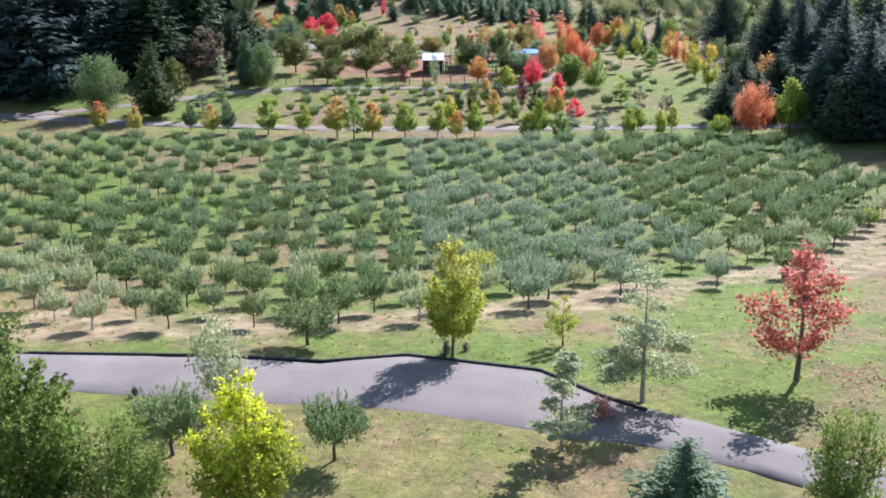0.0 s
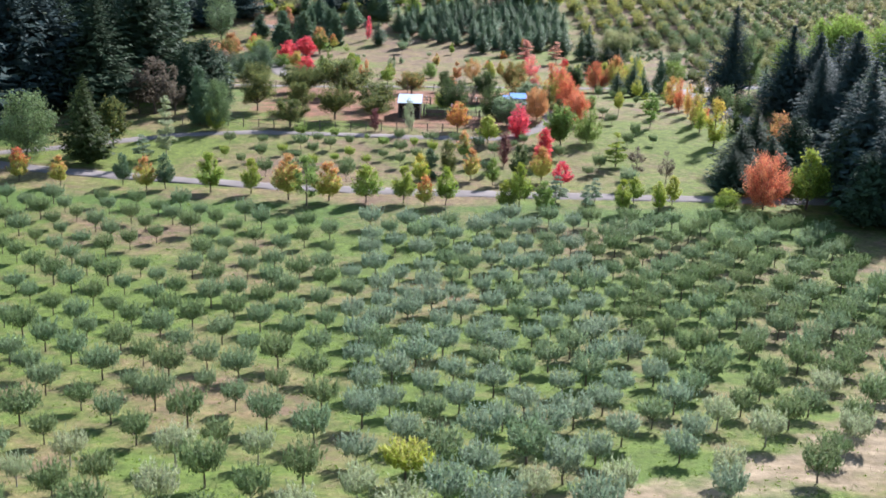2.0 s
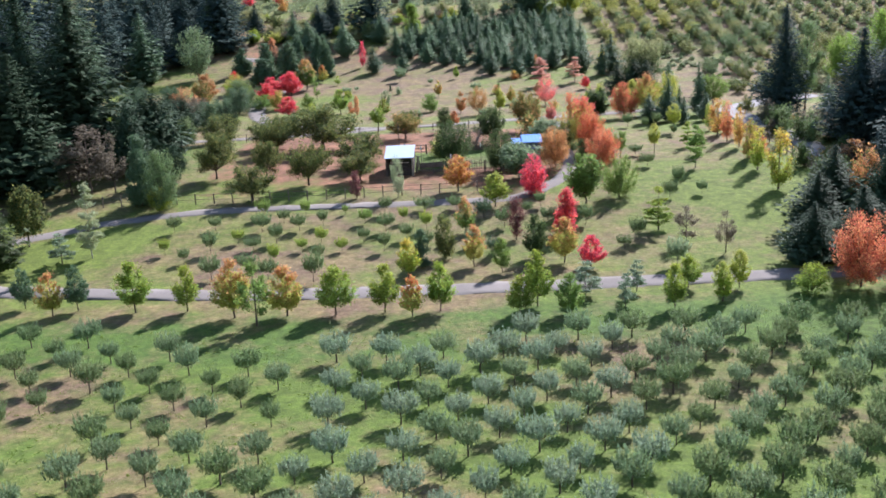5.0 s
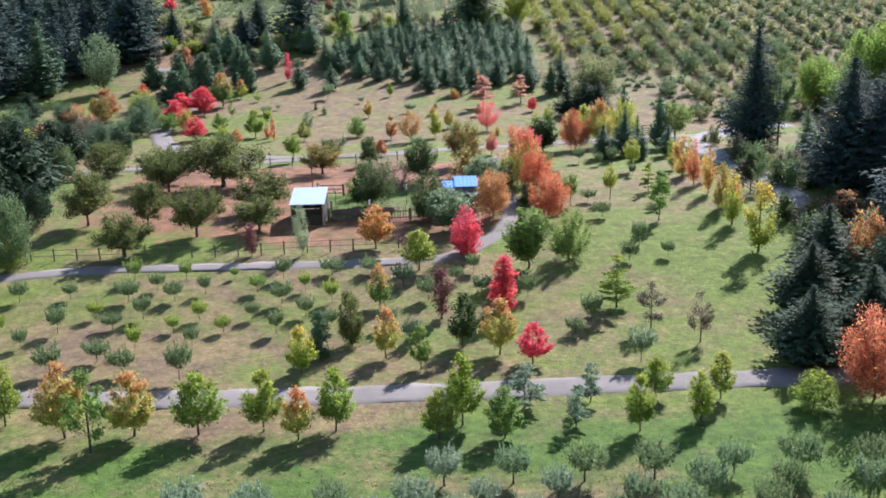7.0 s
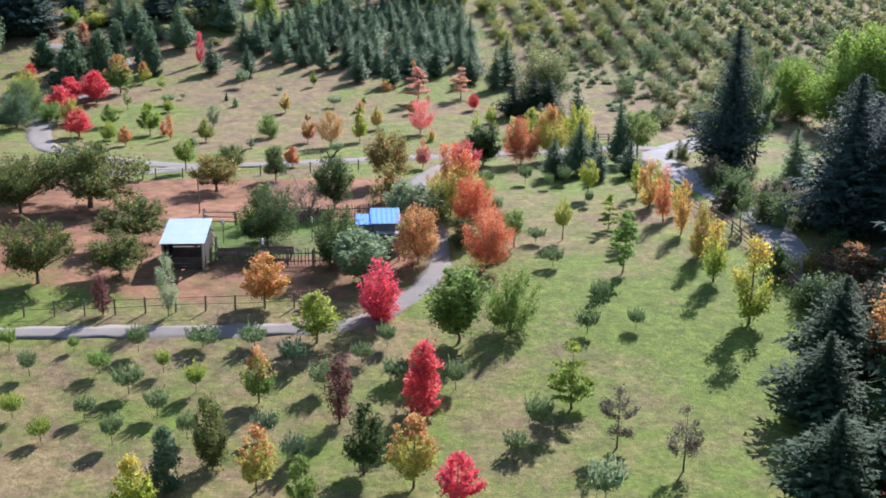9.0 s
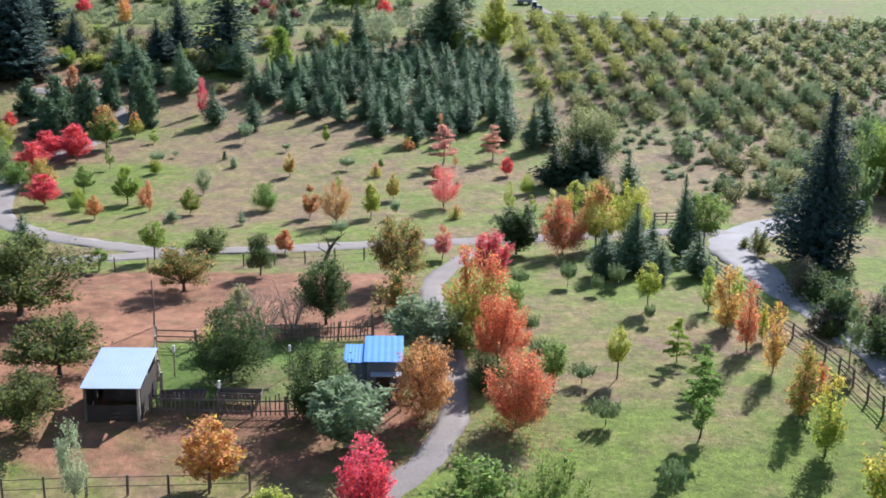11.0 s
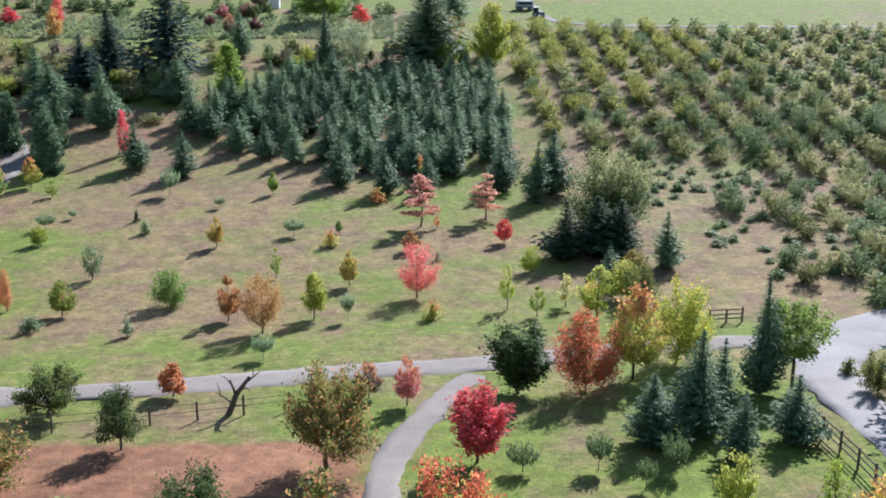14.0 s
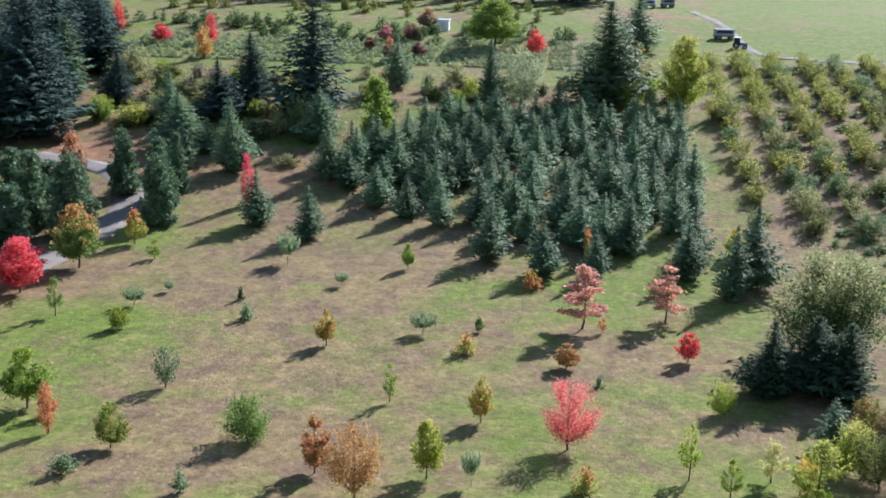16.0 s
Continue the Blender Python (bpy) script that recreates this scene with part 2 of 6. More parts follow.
lush = np.clip(0.5 * in_orchard + soft_box(gx, gy, -60, 60, 129, 140, 2) + 0.35 * soft_box(gx, gy, 6, 60, 24, 70, 4) + soft_box(gx, gy, -85, -50, 160, 176, 2) + 0.8 * soft_box(gx, gy, -34, -26, 188, 204, 2) + 0.5 * soft_box(gx, gy, -60, 4, 46, 53, 2) + 0.8 * soft_box(gx, gy, -0.5, 15, 184, 194.5, 1), 0, 1)
for key, values in (("dry", dry), ("straw", straw), ("dirt", dirt), ("lush", lush)):
    me.attributes.new(key, "FLOAT", "POINT").data.foreach_set("value", values.astype(np.float32))

m, nt, b = nodes_of("meadow_ground", 0.95)
co = nt.nodes.new("ShaderNodeNewGeometry").outputs["Position"]


def attribute(name):
    a = nt.nodes.new("ShaderNodeAttribute")
    a.attribute_name = name
    return a.outputs["Fac"]


huge, broad, mid = noise_of(nt, co, 0.045, 3, 0.5), noise_of(nt, co, 0.16, 4, 0.55), noise_of(nt, co, 0.62, 5, 0.6)
fine, tiny = noise_of(nt, co, 2.4, 6, 0.7), noise_of(nt, co, 9.0, 4, 0.65)


def centred(fac, gain):
    return maths(nt, "MULTIPLY", maths(nt, "SUBTRACT", fac, 0.5), gain)


wob = maths(nt, "ADD", maths(nt, "ADD", centred(huge, 3.4), centred(broad, 3.4)), maths(nt, "ADD", centred(mid, 2.0), centred(fine, 0.9)))
grain = ramp(nt, maths(nt, "ADD", maths(nt, "MULTIPLY", fine, 0.6), maths(nt, "MULTIPLY", tiny, 0.4)), 0.34, 0.66)
dryness = ramp(nt, maths(nt, "ADD", attribute("dry"), wob), -0.05, 1.1)
grass = mixed(nt, grain, (0.078, 0.118, 0.017), (0.20, 0.262, 0.045))
deep = mixed(nt, grain, (0.046, 0.098, 0.014), (0.122, 0.203, 0.034))
hay = mixed(nt, grain, (0.138, 0.103, 0.047), (0.33, 0.25, 0.116))
litter = mixed(nt, grain, (0.115, 0.075, 0.044), (0.265, 0.18, 0.112))
hay = mixed(nt, ramp(nt, noise_of(nt, co, 0.27, 5, 0.65), 0.44, 0.60), hay, litter)
grass = mixed(nt, attribute("lush"), grass, deep)
turf = mixed(nt, dryness, grass, hay)
weeds = mixed(nt, tiny, (0.065, 0.09, 0.02), (0.14, 0.165, 0.045))
turf = mixed(nt, maths(nt, "MULTIPLY", ramp(nt, noise_of(nt, co, 1.25, 6, 0.72), 0.52, 0.68), 0.5), turf, weeds)
pale = mixed(nt, tiny, (0.24, 0.215, 0.12), (0.42, 0.37, 0.23))
turf = mixed(nt, maths(nt, "MULTIPLY", ramp(nt, noise_of(nt, co, 1.9, 6, 0.75), 0.585, 0.66), maths(nt, "MULTIPLY", dryness, 0.7)), turf, pale)
straws = mixed(nt, ramp(nt, mid, 0.3, 0.7), (0.17, 0.13, 0.066), (0.37, 0.295, 0.185))
turf = mixed(nt, maths(nt, "MULTIPLY", ramp(nt, maths(nt, "ADD", attribute("straw"), maths(nt, "MULTIPLY", wob, 0.45)), 0.42, 0.95), ramp(nt, attribute("straw"), 0.05, 0.3)), turf, straws)
earth = mixed(nt, ramp(nt, maths(nt, "ADD", maths(nt, "MULTIPLY", broad, 0.55), maths(nt, "MULTIPLY", mid, 0.45)), 0.38, 0.62), (0.16, 0.077, 0.043), (0.34, 0.168, 0.095))
earth = mixed(nt, maths(nt, "MULTIPLY", ramp(nt, noise_of(nt, co, 0.33, 6, 0.7), 0.55, 0.68), 0.6), earth, hay)
turf = mixed(nt, maths(nt, "MULTIPLY", ramp(nt, maths(nt, "ADD", attribute("dirt"), maths(nt, "MULTIPLY", wob, 0.35)), 0.25, 0.75), ramp(nt, attribute("dirt"), 0.03, 0.2)), turf, earth)
patchy = add(nt, "ShaderNodeHueSaturation", Saturation=1.0)
nt.links.new(turf, patchy.inputs["Color"])
nt.links.new(ramp_to(nt, ramp(nt, noise_of(nt, co, 0.85, 8, 0.72), 0.34, 0.66), 0.64, 1.20), patchy.inputs["Value"])
nt.links.new(patchy.outputs[0], b.inputs["Base Color"])
bumped(nt, b, maths(nt, "ADD", maths(nt, "MULTIPLY", fine, 0.7), maths(nt, "MULTIPLY", tiny, 0.3)), 0.7, 0.22)
me.materials.append(m)
tagged(new("ground", me), "grass and dry meadow land of a hillside orchard", "ground", kind="structure")


# ---- roads ----
def smooth_line(pts, step):
    """Points along a rounded chain, step metres apart."""
    p = np.array(pts, float)
    q = np.vstack([2 * p[0] - p[1], p, 2 * p[-1] - p[-2]])
    out = []
    for i in range(1, len(q) - 2):
        n = max(2, int(np.hypot(*(q[i + 1] - q[i])) / step))
        for t in np.arange(n) / n:
            out.append(0.5 * (2 * q[i] + (q[i + 1] - q[i - 1]) * t + (2 * q[i - 1] - 5 * q[i] + 4 * q[i + 1] - q[i + 2]) * t * t + (3 * q[i] - q[i - 1] - 3 * q[i + 1] + q[i + 2]) * t ** 3))
    return np.array(out + [p[-1]])


def ribbon(name, pts, half, lift, material, wobble=0.12):
    """A road bed with sloping shoulders that follows the ground."""
    line = smooth_line(pts, 1.0)
    if isinstance(half, list):
        p = np.array(pts, float)
        near = np.argmin(np.hypot(line[:, None, 0] - p[None, :, 0], line[:, None, 1] - p[None, :, 1]), axis=0)
        half = np.interp(np.arange(len(line)), near, half)
    d = np.gradient(line, axis=0)
    side = np.stack([d[:, 1], -d[:, 0]], -1) / np.maximum(1e-6, np.hypot(d[:, 0], d[:, 1]))[:, None]
    rows = []
    across = np.array([-1.08, -1.0, -0.5, 0.0, 0.5, 1.0, 1.08])
    drop = np.array([-0.08, 0, 0.015, 0.03, 0.015, 0, -0.08])
    for k, c in enumerate(across):
        edge = half * c + (RNG.normal(0, wobble, len(line)) if abs(c) >= 1 else 0)
        q = line + side * np.reshape(edge, (-1, 1))
        rows.append(np.column_stack([q, ground_z(q[:, 0], q[:, 1]) + lift + drop[k]]))
    co = np.stack(rows, 1).reshape(-1, 3)
    n, w = len(line), len(across)
    i = (np.arange(n - 1)[:, None] * w + np.arange(w - 1)[None]).reshape(-1)
    me = mesh_of(name, co, np.stack([i, i + 1, i + w + 1, i + w], -1), smooth=True)
    me.materials.append(material)
    return new(name, me)


tagged(ribbon("road_entrance", NEAR_ROAD, NEAR_HALF, 0.05, ASPHALT, 0.05), "grey asphalt drive with a dark timber edging", "road", kind="structure")
tagged(ribbon("road_farm", FARM_ROAD, 1.4, 0.05, TRACK), "dusty grey farm track between lawns", "road", kind="structure")
tagged(ribbon("road_paddock", PADDOCK_ROAD, 0.85, 0.05, TRACK, 0.14), "grey farm lane curving round the paddock", "road", kind="structure")
tagged(ribbon("road_upper", UPPER_ROAD, 1.4, 0.055, TRACK, 0.09), "pale grey lane along the meadow", "road", kind="structure")
tagged(ribbon("road_hill", HILL_ROAD, 1.5, 0.06, TRACK), "pale lane climbing towards the woods", "road", kind="structure")
tagged(ribbon("road_fork", [(-4, 220.9), (-10, 218.2), (-16, 216.5), (-24, 215), (-40, 213)], 1.3, 0.065, TRACK), "grey lane forking off beside the paddock fence", "road", kind="structure")
tagged(ribbon("road_field", [(40, 420), (42.6, 408.6), (44.6, 396.2), (46.0, 380.5), (48.8, 372.0), (58.8, 369.4), (70, 369), (110, 370)], 0.75, 0.05, TRACK, 0.2), "worn dirt track round the edge of the green field", "road", kind="structure")
tagged(ribbon("road_wood", [(62, 181.5), (68.5, 184.4), (74, 187.5), (90, 192)], 1.7, 0.05, TRACK), "pale track under the trees of the wood", "road", kind="structure")
tagged(ribbon("road_yard", [(64, 241), (58, 237.5), (53.9, 234.9), (49.3, 229.5), (47.1, 225.3), (46.3, 220.5), (46.8, 216.0), (46.4, 208.8), (47.2, 203.4), (47.4, 198.6), (48.3, 191), (47.5, 181), (47.5, 171), (48, 160)], [2.2, 2.2, 2.3, 2.2, 2.0, 1.9, 1.8] + [1.4] * 7, 0.065, GRAVEL, 0.12), "pale gravel lane bending into the wood", "road", kind="structure")


# ---- building helpers ----
def box(bm, x0, x1, y0, y1, z0, z1, m=None):
    vs = [bm.verts.new(c) for c in ((x0, y0, z0), (x1, y0, z0), (x1, y1, z0), (x0, y1, z0), (x0, y0, z1), (x1, y0, z1), (x1, y1, z1), (x0, y1, z1))]
    if m is not None:
        for v in vs:
            v.co = m @ v.co
    for f in ((3, 2, 1, 0), (4, 5, 6, 7), (0, 1, 5, 4), (1, 2, 6, 5), (2, 3, 7, 6), (3, 0, 4, 7)):
        bm.faces.new([vs[i] for i in f])


def part(name, bm, material, parent, label="", bevel=0.0):
    if bevel:
        bmesh.ops.bevel(bm, geom=list(bm.edges), offset=bevel, segments=1, affect="EDGES")
    me = bpy.data.meshes.new(name)
    bm.to_mesh(me)
    bm.free()
    me.materials.append(material)
    ob = new(name, me)
    ob.parent = parent
    if label:
        tagged(ob, label)
    return ob


def boxed(name, dims, material, parent, label="", bevel=0.01, m=None):
    bm = bmesh.new()
    box(bm, *dims, m)
    return part(name, bm, material, parent, label, bevel)


def root(name, x, y, label, category, group="", turn=0.0, z=None):
    ob = new(name)
    ob.empty_display_size = 0.2
    ob.matrix_basis = pose(x, y, float(ground_z(x, y)) if z is None else z, 0, 0, turn)
    return tagged(ob, label, category, group)


def tube(co, quads, pts, radii, sides=6):
    """Adds a tapered tube along pts to the lists co and quads."""
    pts = np.asarray(pts, float)
    base = len(co)
    for k, p in enumerate(pts):
        d = pts[min(k + 1, len(pts) - 1)] - pts[max(k - 1, 0)]
        d = d / (np.linalg.norm(d) + 1e-9)
        a = np.cross(d, (1, 0, 0) if abs(d[0]) < 0.8 else (0, 1, 0))
        a /= np.linalg.norm(a)
        c = np.cross(d, a)
        for s in range(sides):
            t = 2 * math.pi * s / sides
            co.append(p + radii[k] * (math.cos(t) * a + math.sin(t) * c))
    for k in range(len(pts) - 1):
        for s in range(sides):
            i, j = base + k * sides + s, base + k * sides + (s + 1) % sides
            quads.append((i, j, j + sides, i + sides))


# ---- trees ----
def cards(centres, normals, along, length, width):
    """Three-cornered leaves and sprays: two arrays of points and faces."""
    n = normals / (np.linalg.norm(normals, axis=1, keepdims=True) + 1e-9)
    a = along - n * np.sum(along * n, 1, keepdims=True)
    a /= np.linalg.norm(a, axis=1, keepdims=True) + 1e-9
    c = np.cross(n, a)
    L, W = np.reshape(length, (-1, 1)), np.reshape(width, (-1, 1))
    p = np.stack([centres - a * L * 0.5 + c * W * 0.55, centres + a * L * 0.6, centres - a * L * 0.5 - c * W * 0.55], 1)
    return p.reshape(-1, 3), np.arange(len(centres) * 3).reshape(-1, 3)


# radius of the crown from its foot (0) to its top (1)
PROFILE = {
    "oval": lambda u: np.minimum(1, 0.55 + 1.9 * u) * np.clip(1.03 - np.clip((u - 0.18) / 0.85, 0, 1) ** 1.7, 0.03, 1) ** 0.8,
    "pyr": lambda u: np.minimum(1, 0.6 + u / 0.3) * (1.02 - u) ** 0.55,
    "col": lambda u: np.sin(np.pi * np.clip(0.06 + 0.94 * u, 0, 1) ** 0.8) ** 0.5,
    "col2": lambda u: np.sin(np.pi * np.clip(0.10 + 0.9 * u, 0, 1) ** 0.9) ** 0.45,
    "vase": lambda u: np.minimum(1, 0.25 + 1.1 * u) * np.sqrt(np.clip(1 - np.clip((u - 0.45) / 0.55, 0, 1) ** 2, 0, 1)),
    "round": lambda u: np.sqrt(np.clip(1 - (2 * u - 0.9) ** 2 / 1.25, 0.02, 1)),
    "spread": lambda u: np.sqrt(np.clip(1 - (2 * u - 0.8) ** 2 / 1.5, 0.02, 1)),
    "sparse": lambda u: np.sin(np.pi * np.clip(0.08 + 0.92 * u, 0, 1) ** 0.8) ** 0.8,
    "wispy": lambda u: np.minimum(1, 0.3 + 1.2 * u) * np.sqrt(np.clip(1.02 - np.clip((u - 0.4) / 0.6, 0, 1) ** 2, 0, 1)),
    "layered": lambda u: np.minimum(1, u / 0.06) * (1.05 - u) ** 0.6,
    "standard": lambda u: np.sqrt(np.clip(1 - (2 * u - 0.95) ** 2 / 1.12, 0.02, 1)),
    "shrub": lambda u: np.sqrt(np.clip(1 - u ** 2, 0.02, 1)),
    "hazel": lambda u: np.minimum(1, 0.5 + 0.9 * u) * np.sqrt(np.clip(1.02 - np.clip((u - 0.5) / 0.5, 0, 1) ** 2, 0, 1)),
    "thuja": lambda u: np.minimum(1, 0.55 + u * 4) * (1.02 - u) ** 0.6,
}
FOOT = {"oval": 0.21, "pyr": 0.05, "col": 0.1, "col2": 0.05, "vase": 0.13, "round": 0.12, "spread": 0.22, "sparse": 0.24, "wispy": 0.12, "layered": 0.14, "ball": 0.26, "standard": 0.38, "young": 0.28, "shrub": 0.02, "thuja": 0.01, "orchard": 0.34, "hazel": 0.02}


# boughs, rise in degrees, where leaves begin along a bough, reach of twigs as a share of the width, upward pull
HABIT = {
    "oval": (58, 50, 0.30, 0.062, 0.7), "pyr": (64, 24, 0.25, 0.07, 0.25), "col": (34, 68, 0.2, 0.11, 0.9), "col2": (64, 60, 0.28, 0.07, 0.7), "vase": (54, 64, 0.30, 0.065, 0.8),
    "round": (40, 40, 0.35, 0.075, 0.45), "spread": (26, 20, 0.38, 0.072, 0.6), "sparse": (20, 42, 0.35, 0.075, 0.5), "wispy": (44, 60, 0.30, 0.075, 0.8), "layered": (30, 6, 0.22, 0.065, 0.1),
    "standard": (40, 52, 0.35, 0.075, 0.5), "shrub": (30, 58, 0.25, 0.085, 0.7), "thuja": (84, 62, 0.15, 0.06, 0.7), "hazel": (26, 66, 0.22, 0.075, 1.1),
}
FORKED = ("spread", "round", "shrub", "vase", "hazel")


def leaf_crown(shape, h, w, leaves, size, aspect, rng):
    """The leaves of a crown along its boughs; returns points, faces, how far out and up each leaf sits, and the boughs."""
    prof, foot = PROFILE[shape], FOOT[shape] * h
    ch = h - foot
    count, rise, start, twig, pull = HABIT[shape]
    if h > 8:
        count = int(count * 1.4)
    us = rng.random(count * 8)
    us = us[rng.random(len(us)) < prof(us) * 0.9 + 0.10][:count]
    us[:3] = (0.93, 0.97, 0.9)
    if shape == "layered":
        us = np.clip(np.round(us * 6) / 6 * 0.97 + rng.normal(0.02, 0.03, len(us)), 0.01, 0.99)
    k = len(us)
    th = np.arange(k) * 2.39996 + rng.normal(0, 0.3, k)
    lop = 1 + 0.13 * np.sin(th + rng.random() * 6) + 0.08 * np.sin(2 * th + rng.random() * 6)
    inner = np.where(rng.random(k) < 0.3, 0.45 + 0.4 * rng.random(k), 0.80 + 0.26 * rng.random(k))
    r = prof(us) * w / 2 * inner * lop
    tip = np.stack([r * np.cos(th), r * np.sin(th), foot + us * ch * (0.96 + 0.06 * rng.random(k))], -1)
    base = np.zeros((k, 3))
    base[:, 2] = foot * 0.95 if shape in FORKED else np.clip(tip[:, 2] - r * math.tan(radians(rise)) * (0.75 + 0.4 * rng.random(k)), foot * 0.9, 0.93 * h)
    mid = 0.5 * base + 0.5 * tip + np.stack([0.12 * r * np.cos(th), 0.12 * r * np.sin(th), (-0.10 if pull > 0.3 else 0.05) * r], -1)
    if shape == "spread":
        mid[:, 2] = np.maximum(mid[:, 2], base[:, 2] * 0.6 + tip[:, 2] * 0.4 + 0.10 * r)
    span = np.linalg.norm(tip - base, axis=1) + 0.15 * w
    pick = rng.choice(k, leaves, p=span / span.sum())
    f = (start + (1.06 - start) * rng.random(leaves) ** 0.8)[:, None]
    pos = base[pick] * (1 - f) ** 2 + 2 * mid[pick] * f * (1 - f) + tip[pick] * f * f
    way = (tip[pick] - mid[pick]) * f + (mid[pick] - base[pick]) * (1 - f)
    way /= np.linalg.norm(way, axis=1, keepdims=True) + 1e-6
    d = rng.normal(size=(leaves, 3))
    reach = twig * w * (1.25 - 0.55 * f) * (0.6 + 0.8 * rng.random(k)[pick])[:, None]
    flat = np.array([1, 1, 0.4 if shape == "layered" else 0.7 if shape == "spread" else 0.9])
    pos = pos + d * reach * flat + np.array([0, 0, 1.0]) * pull * reach * np.abs(rng.normal(0, 0.8, (leaves, 1)))
    if shape == "spread":
        shoot = rng.random(leaves) < 0.16
        pos[shoot, 2] += 0.16 * h * rng.random(shoot.sum())
    pos[:, 2] = np.clip(pos[:, 2], 0.02 * h + 0 * f[:, 0], 1.06 * h)
    nrm = rng.normal(0, 0.8, (leaves, 3)) + np.array([0, 0, 0.55])
    along = way * 0.6 + rng.normal(0, 0.5, (leaves, 3)) + np.array([0, 0, 0.3 * pull])
    s = size * (0.6 + 0.8 * rng.random(leaves))
    co, faces = cards(pos, nrm, along, s, s / aspect)
    return co, faces, np.clip(0.65 * (pos[:, 2] - foot) / ch + 0.35 * f[:, 0], 0, 1), list(zip(base, mid, tip))


def core(shape, h, w, fill, rng, ring=9, rows=6):
    """The close inner foliage: a lumpy body inside the leaves."""
    prof, foot = PROFILE[shape], FOOT[shape] * h
    co = []
    for k in range(rows + 1):
        u = 0.06 + 0.84 * k / rows
        for s2 in range(ring):
            t = 2 * math.pi * s2 / ring
            r = prof(np.array(u)) * w / 2 * fill * (0.75 + 0.4 * rng.random()) * (0.25 if k in (0, rows) else 1)
            co.append((r * math.cos(t), r * math.sin(t), foot + (h - foot) * (u + rng.normal(0, 0.02))))
    quads = [(k * ring + a, k * ring + (a + 1) % ring, (k + 1) * ring + (a + 1) % ring, (k + 1) * ring + a) for k in range(rows) for a in range(ring)]
    tris = [(q[0], q[1], q[2]) for q in quads] + [(q[0], q[2], q[3]) for q in quads]
    return np.array(co), np.array(tris)


def fitted(co, h, w, *chains):
    """Scales a crown so that its outer leaves reach h and w; chains are scaled alike."""
    k = np.array([0.5 * w / np.quantile(np.hypot(co[:, 0], co[:, 1]), 0.965)] * 2 + [h / np.quantile(co[:, 2], 0.997)])
    return (co * k, *[[tuple(np.asarray(p) * k for p in c) for c in chain] for chain in chains])


def shoot_crown(h, w, shoots, leaves, size, rng, foot=0.36):
    """A shallow bowl of upright leafy shoots over a bare stem, as on pruned orchard trees."""
    foot = foot * h
    th = np.arange(shoots) * 2.39996 + rng.normal(0, 0.25, shoots)
    lop = 1 + 0.12 * np.sin(2 * th + rng.random() * 6) + 0.10 * np.sin(th + rng.random() * 6)
    rho = np.sqrt((np.arange(shoots) + 0.5) / shoots) * (0.85 + 0.25 * rng.random(shoots))
    r = rho * w * 0.44 * lop
    base = np.stack([r * np.cos(th), r * np.sin(th), foot + 0.10 * h * rho ** 2 + rng.random(shoots) * 0.10 * h], -1)
    tall = (h - base[:, 2]) * (1.0 - 0.26 * rho ** 2) * (0.42 + 0.62 * rng.random(shoots) ** 1.3)
    way = np.stack([np.cos(th) * rho * 0.42, np.sin(th) * rho * 0.42, np.ones(shoots)], -1) + rng.normal(0, 0.10, (shoots, 3))
    f = rng.random((shoots, leaves)) ** 0.85
    pos = (base[:, None] + way[:, None] * (f * tall[:, None])[..., None] + rng.normal(0, 0.030 * w, (shoots, leaves, 3)) * (1.3 - 1.05 * f[..., None])).reshape(-1, 3)
    along = np.repeat(way, leaves, 0) + rng.normal(0, 0.32, pos.shape)
    s = size * (0.6 + 0.8 * rng.random(len(pos)))
    co, faces = cards(pos, rng.normal(0, 1, pos.shape) + np.array([0, 0, 0.35]), along, s, s / 2.7)
    low = base[rng.permutation(shoots)[:12]]
    fork = np.array([0, 0, foot * 0.9])
    return co, faces, np.clip((pos[:, 2] - foot) / (h - foot), 0, 1), [(fork, 0.5 * fork + 0.5 * q - np.array([0, 0, 0.03 * h]), q + np.array([0, 0, 0.12 * h])) for q in low]


def limbs(shape, h, w, boughs, rng, rich):
    """A tapered trunk and the boughs that carry the leaves."""
    co, quads = [], []
    forked = shape in FORKED + ("orchard", "young", "ball")
    r0 = max(0.02, 0.0115 * h + 0.004 * w) * (1.7 if shape in ("spread", "orchard") else 1.0)
    fork = max(0.05, FOOT[shape] * h * 0.95)
    lean = rng.normal(0, 0.012 * h, 2)
    if forked:
        tube(co, quads, [(0, 0, -0.1), (lean[0], lean[1], fork * 0.5), (0, 0, fork)], [r0 * 1.3, r0, r0 * 0.9])
    else:
        tube(co, quads, [(0, 0, -0.1), (lean[0], lean[1], fork), (lean[0], lean[1], h * 0.5), (0, 0, h * 0.94)], [r0 * 1.3, r0, r0 * 0.6, r0 * 0.12])
    order = sorted(range(len(boughs)), key=lambda i: -np.linalg.norm(boughs[i][2] - boughs[i][0]))
    for i in order[:rich]:
        s, m, t = boughs[i]
        rr = r0 * (0.5 if forked else 0.34) * (1 - 0.5 * s[2] / h)
        tube(co, quads, [s, m, t], [rr, rr * 0.7, rr * 0.25], 4)
    return co, quads


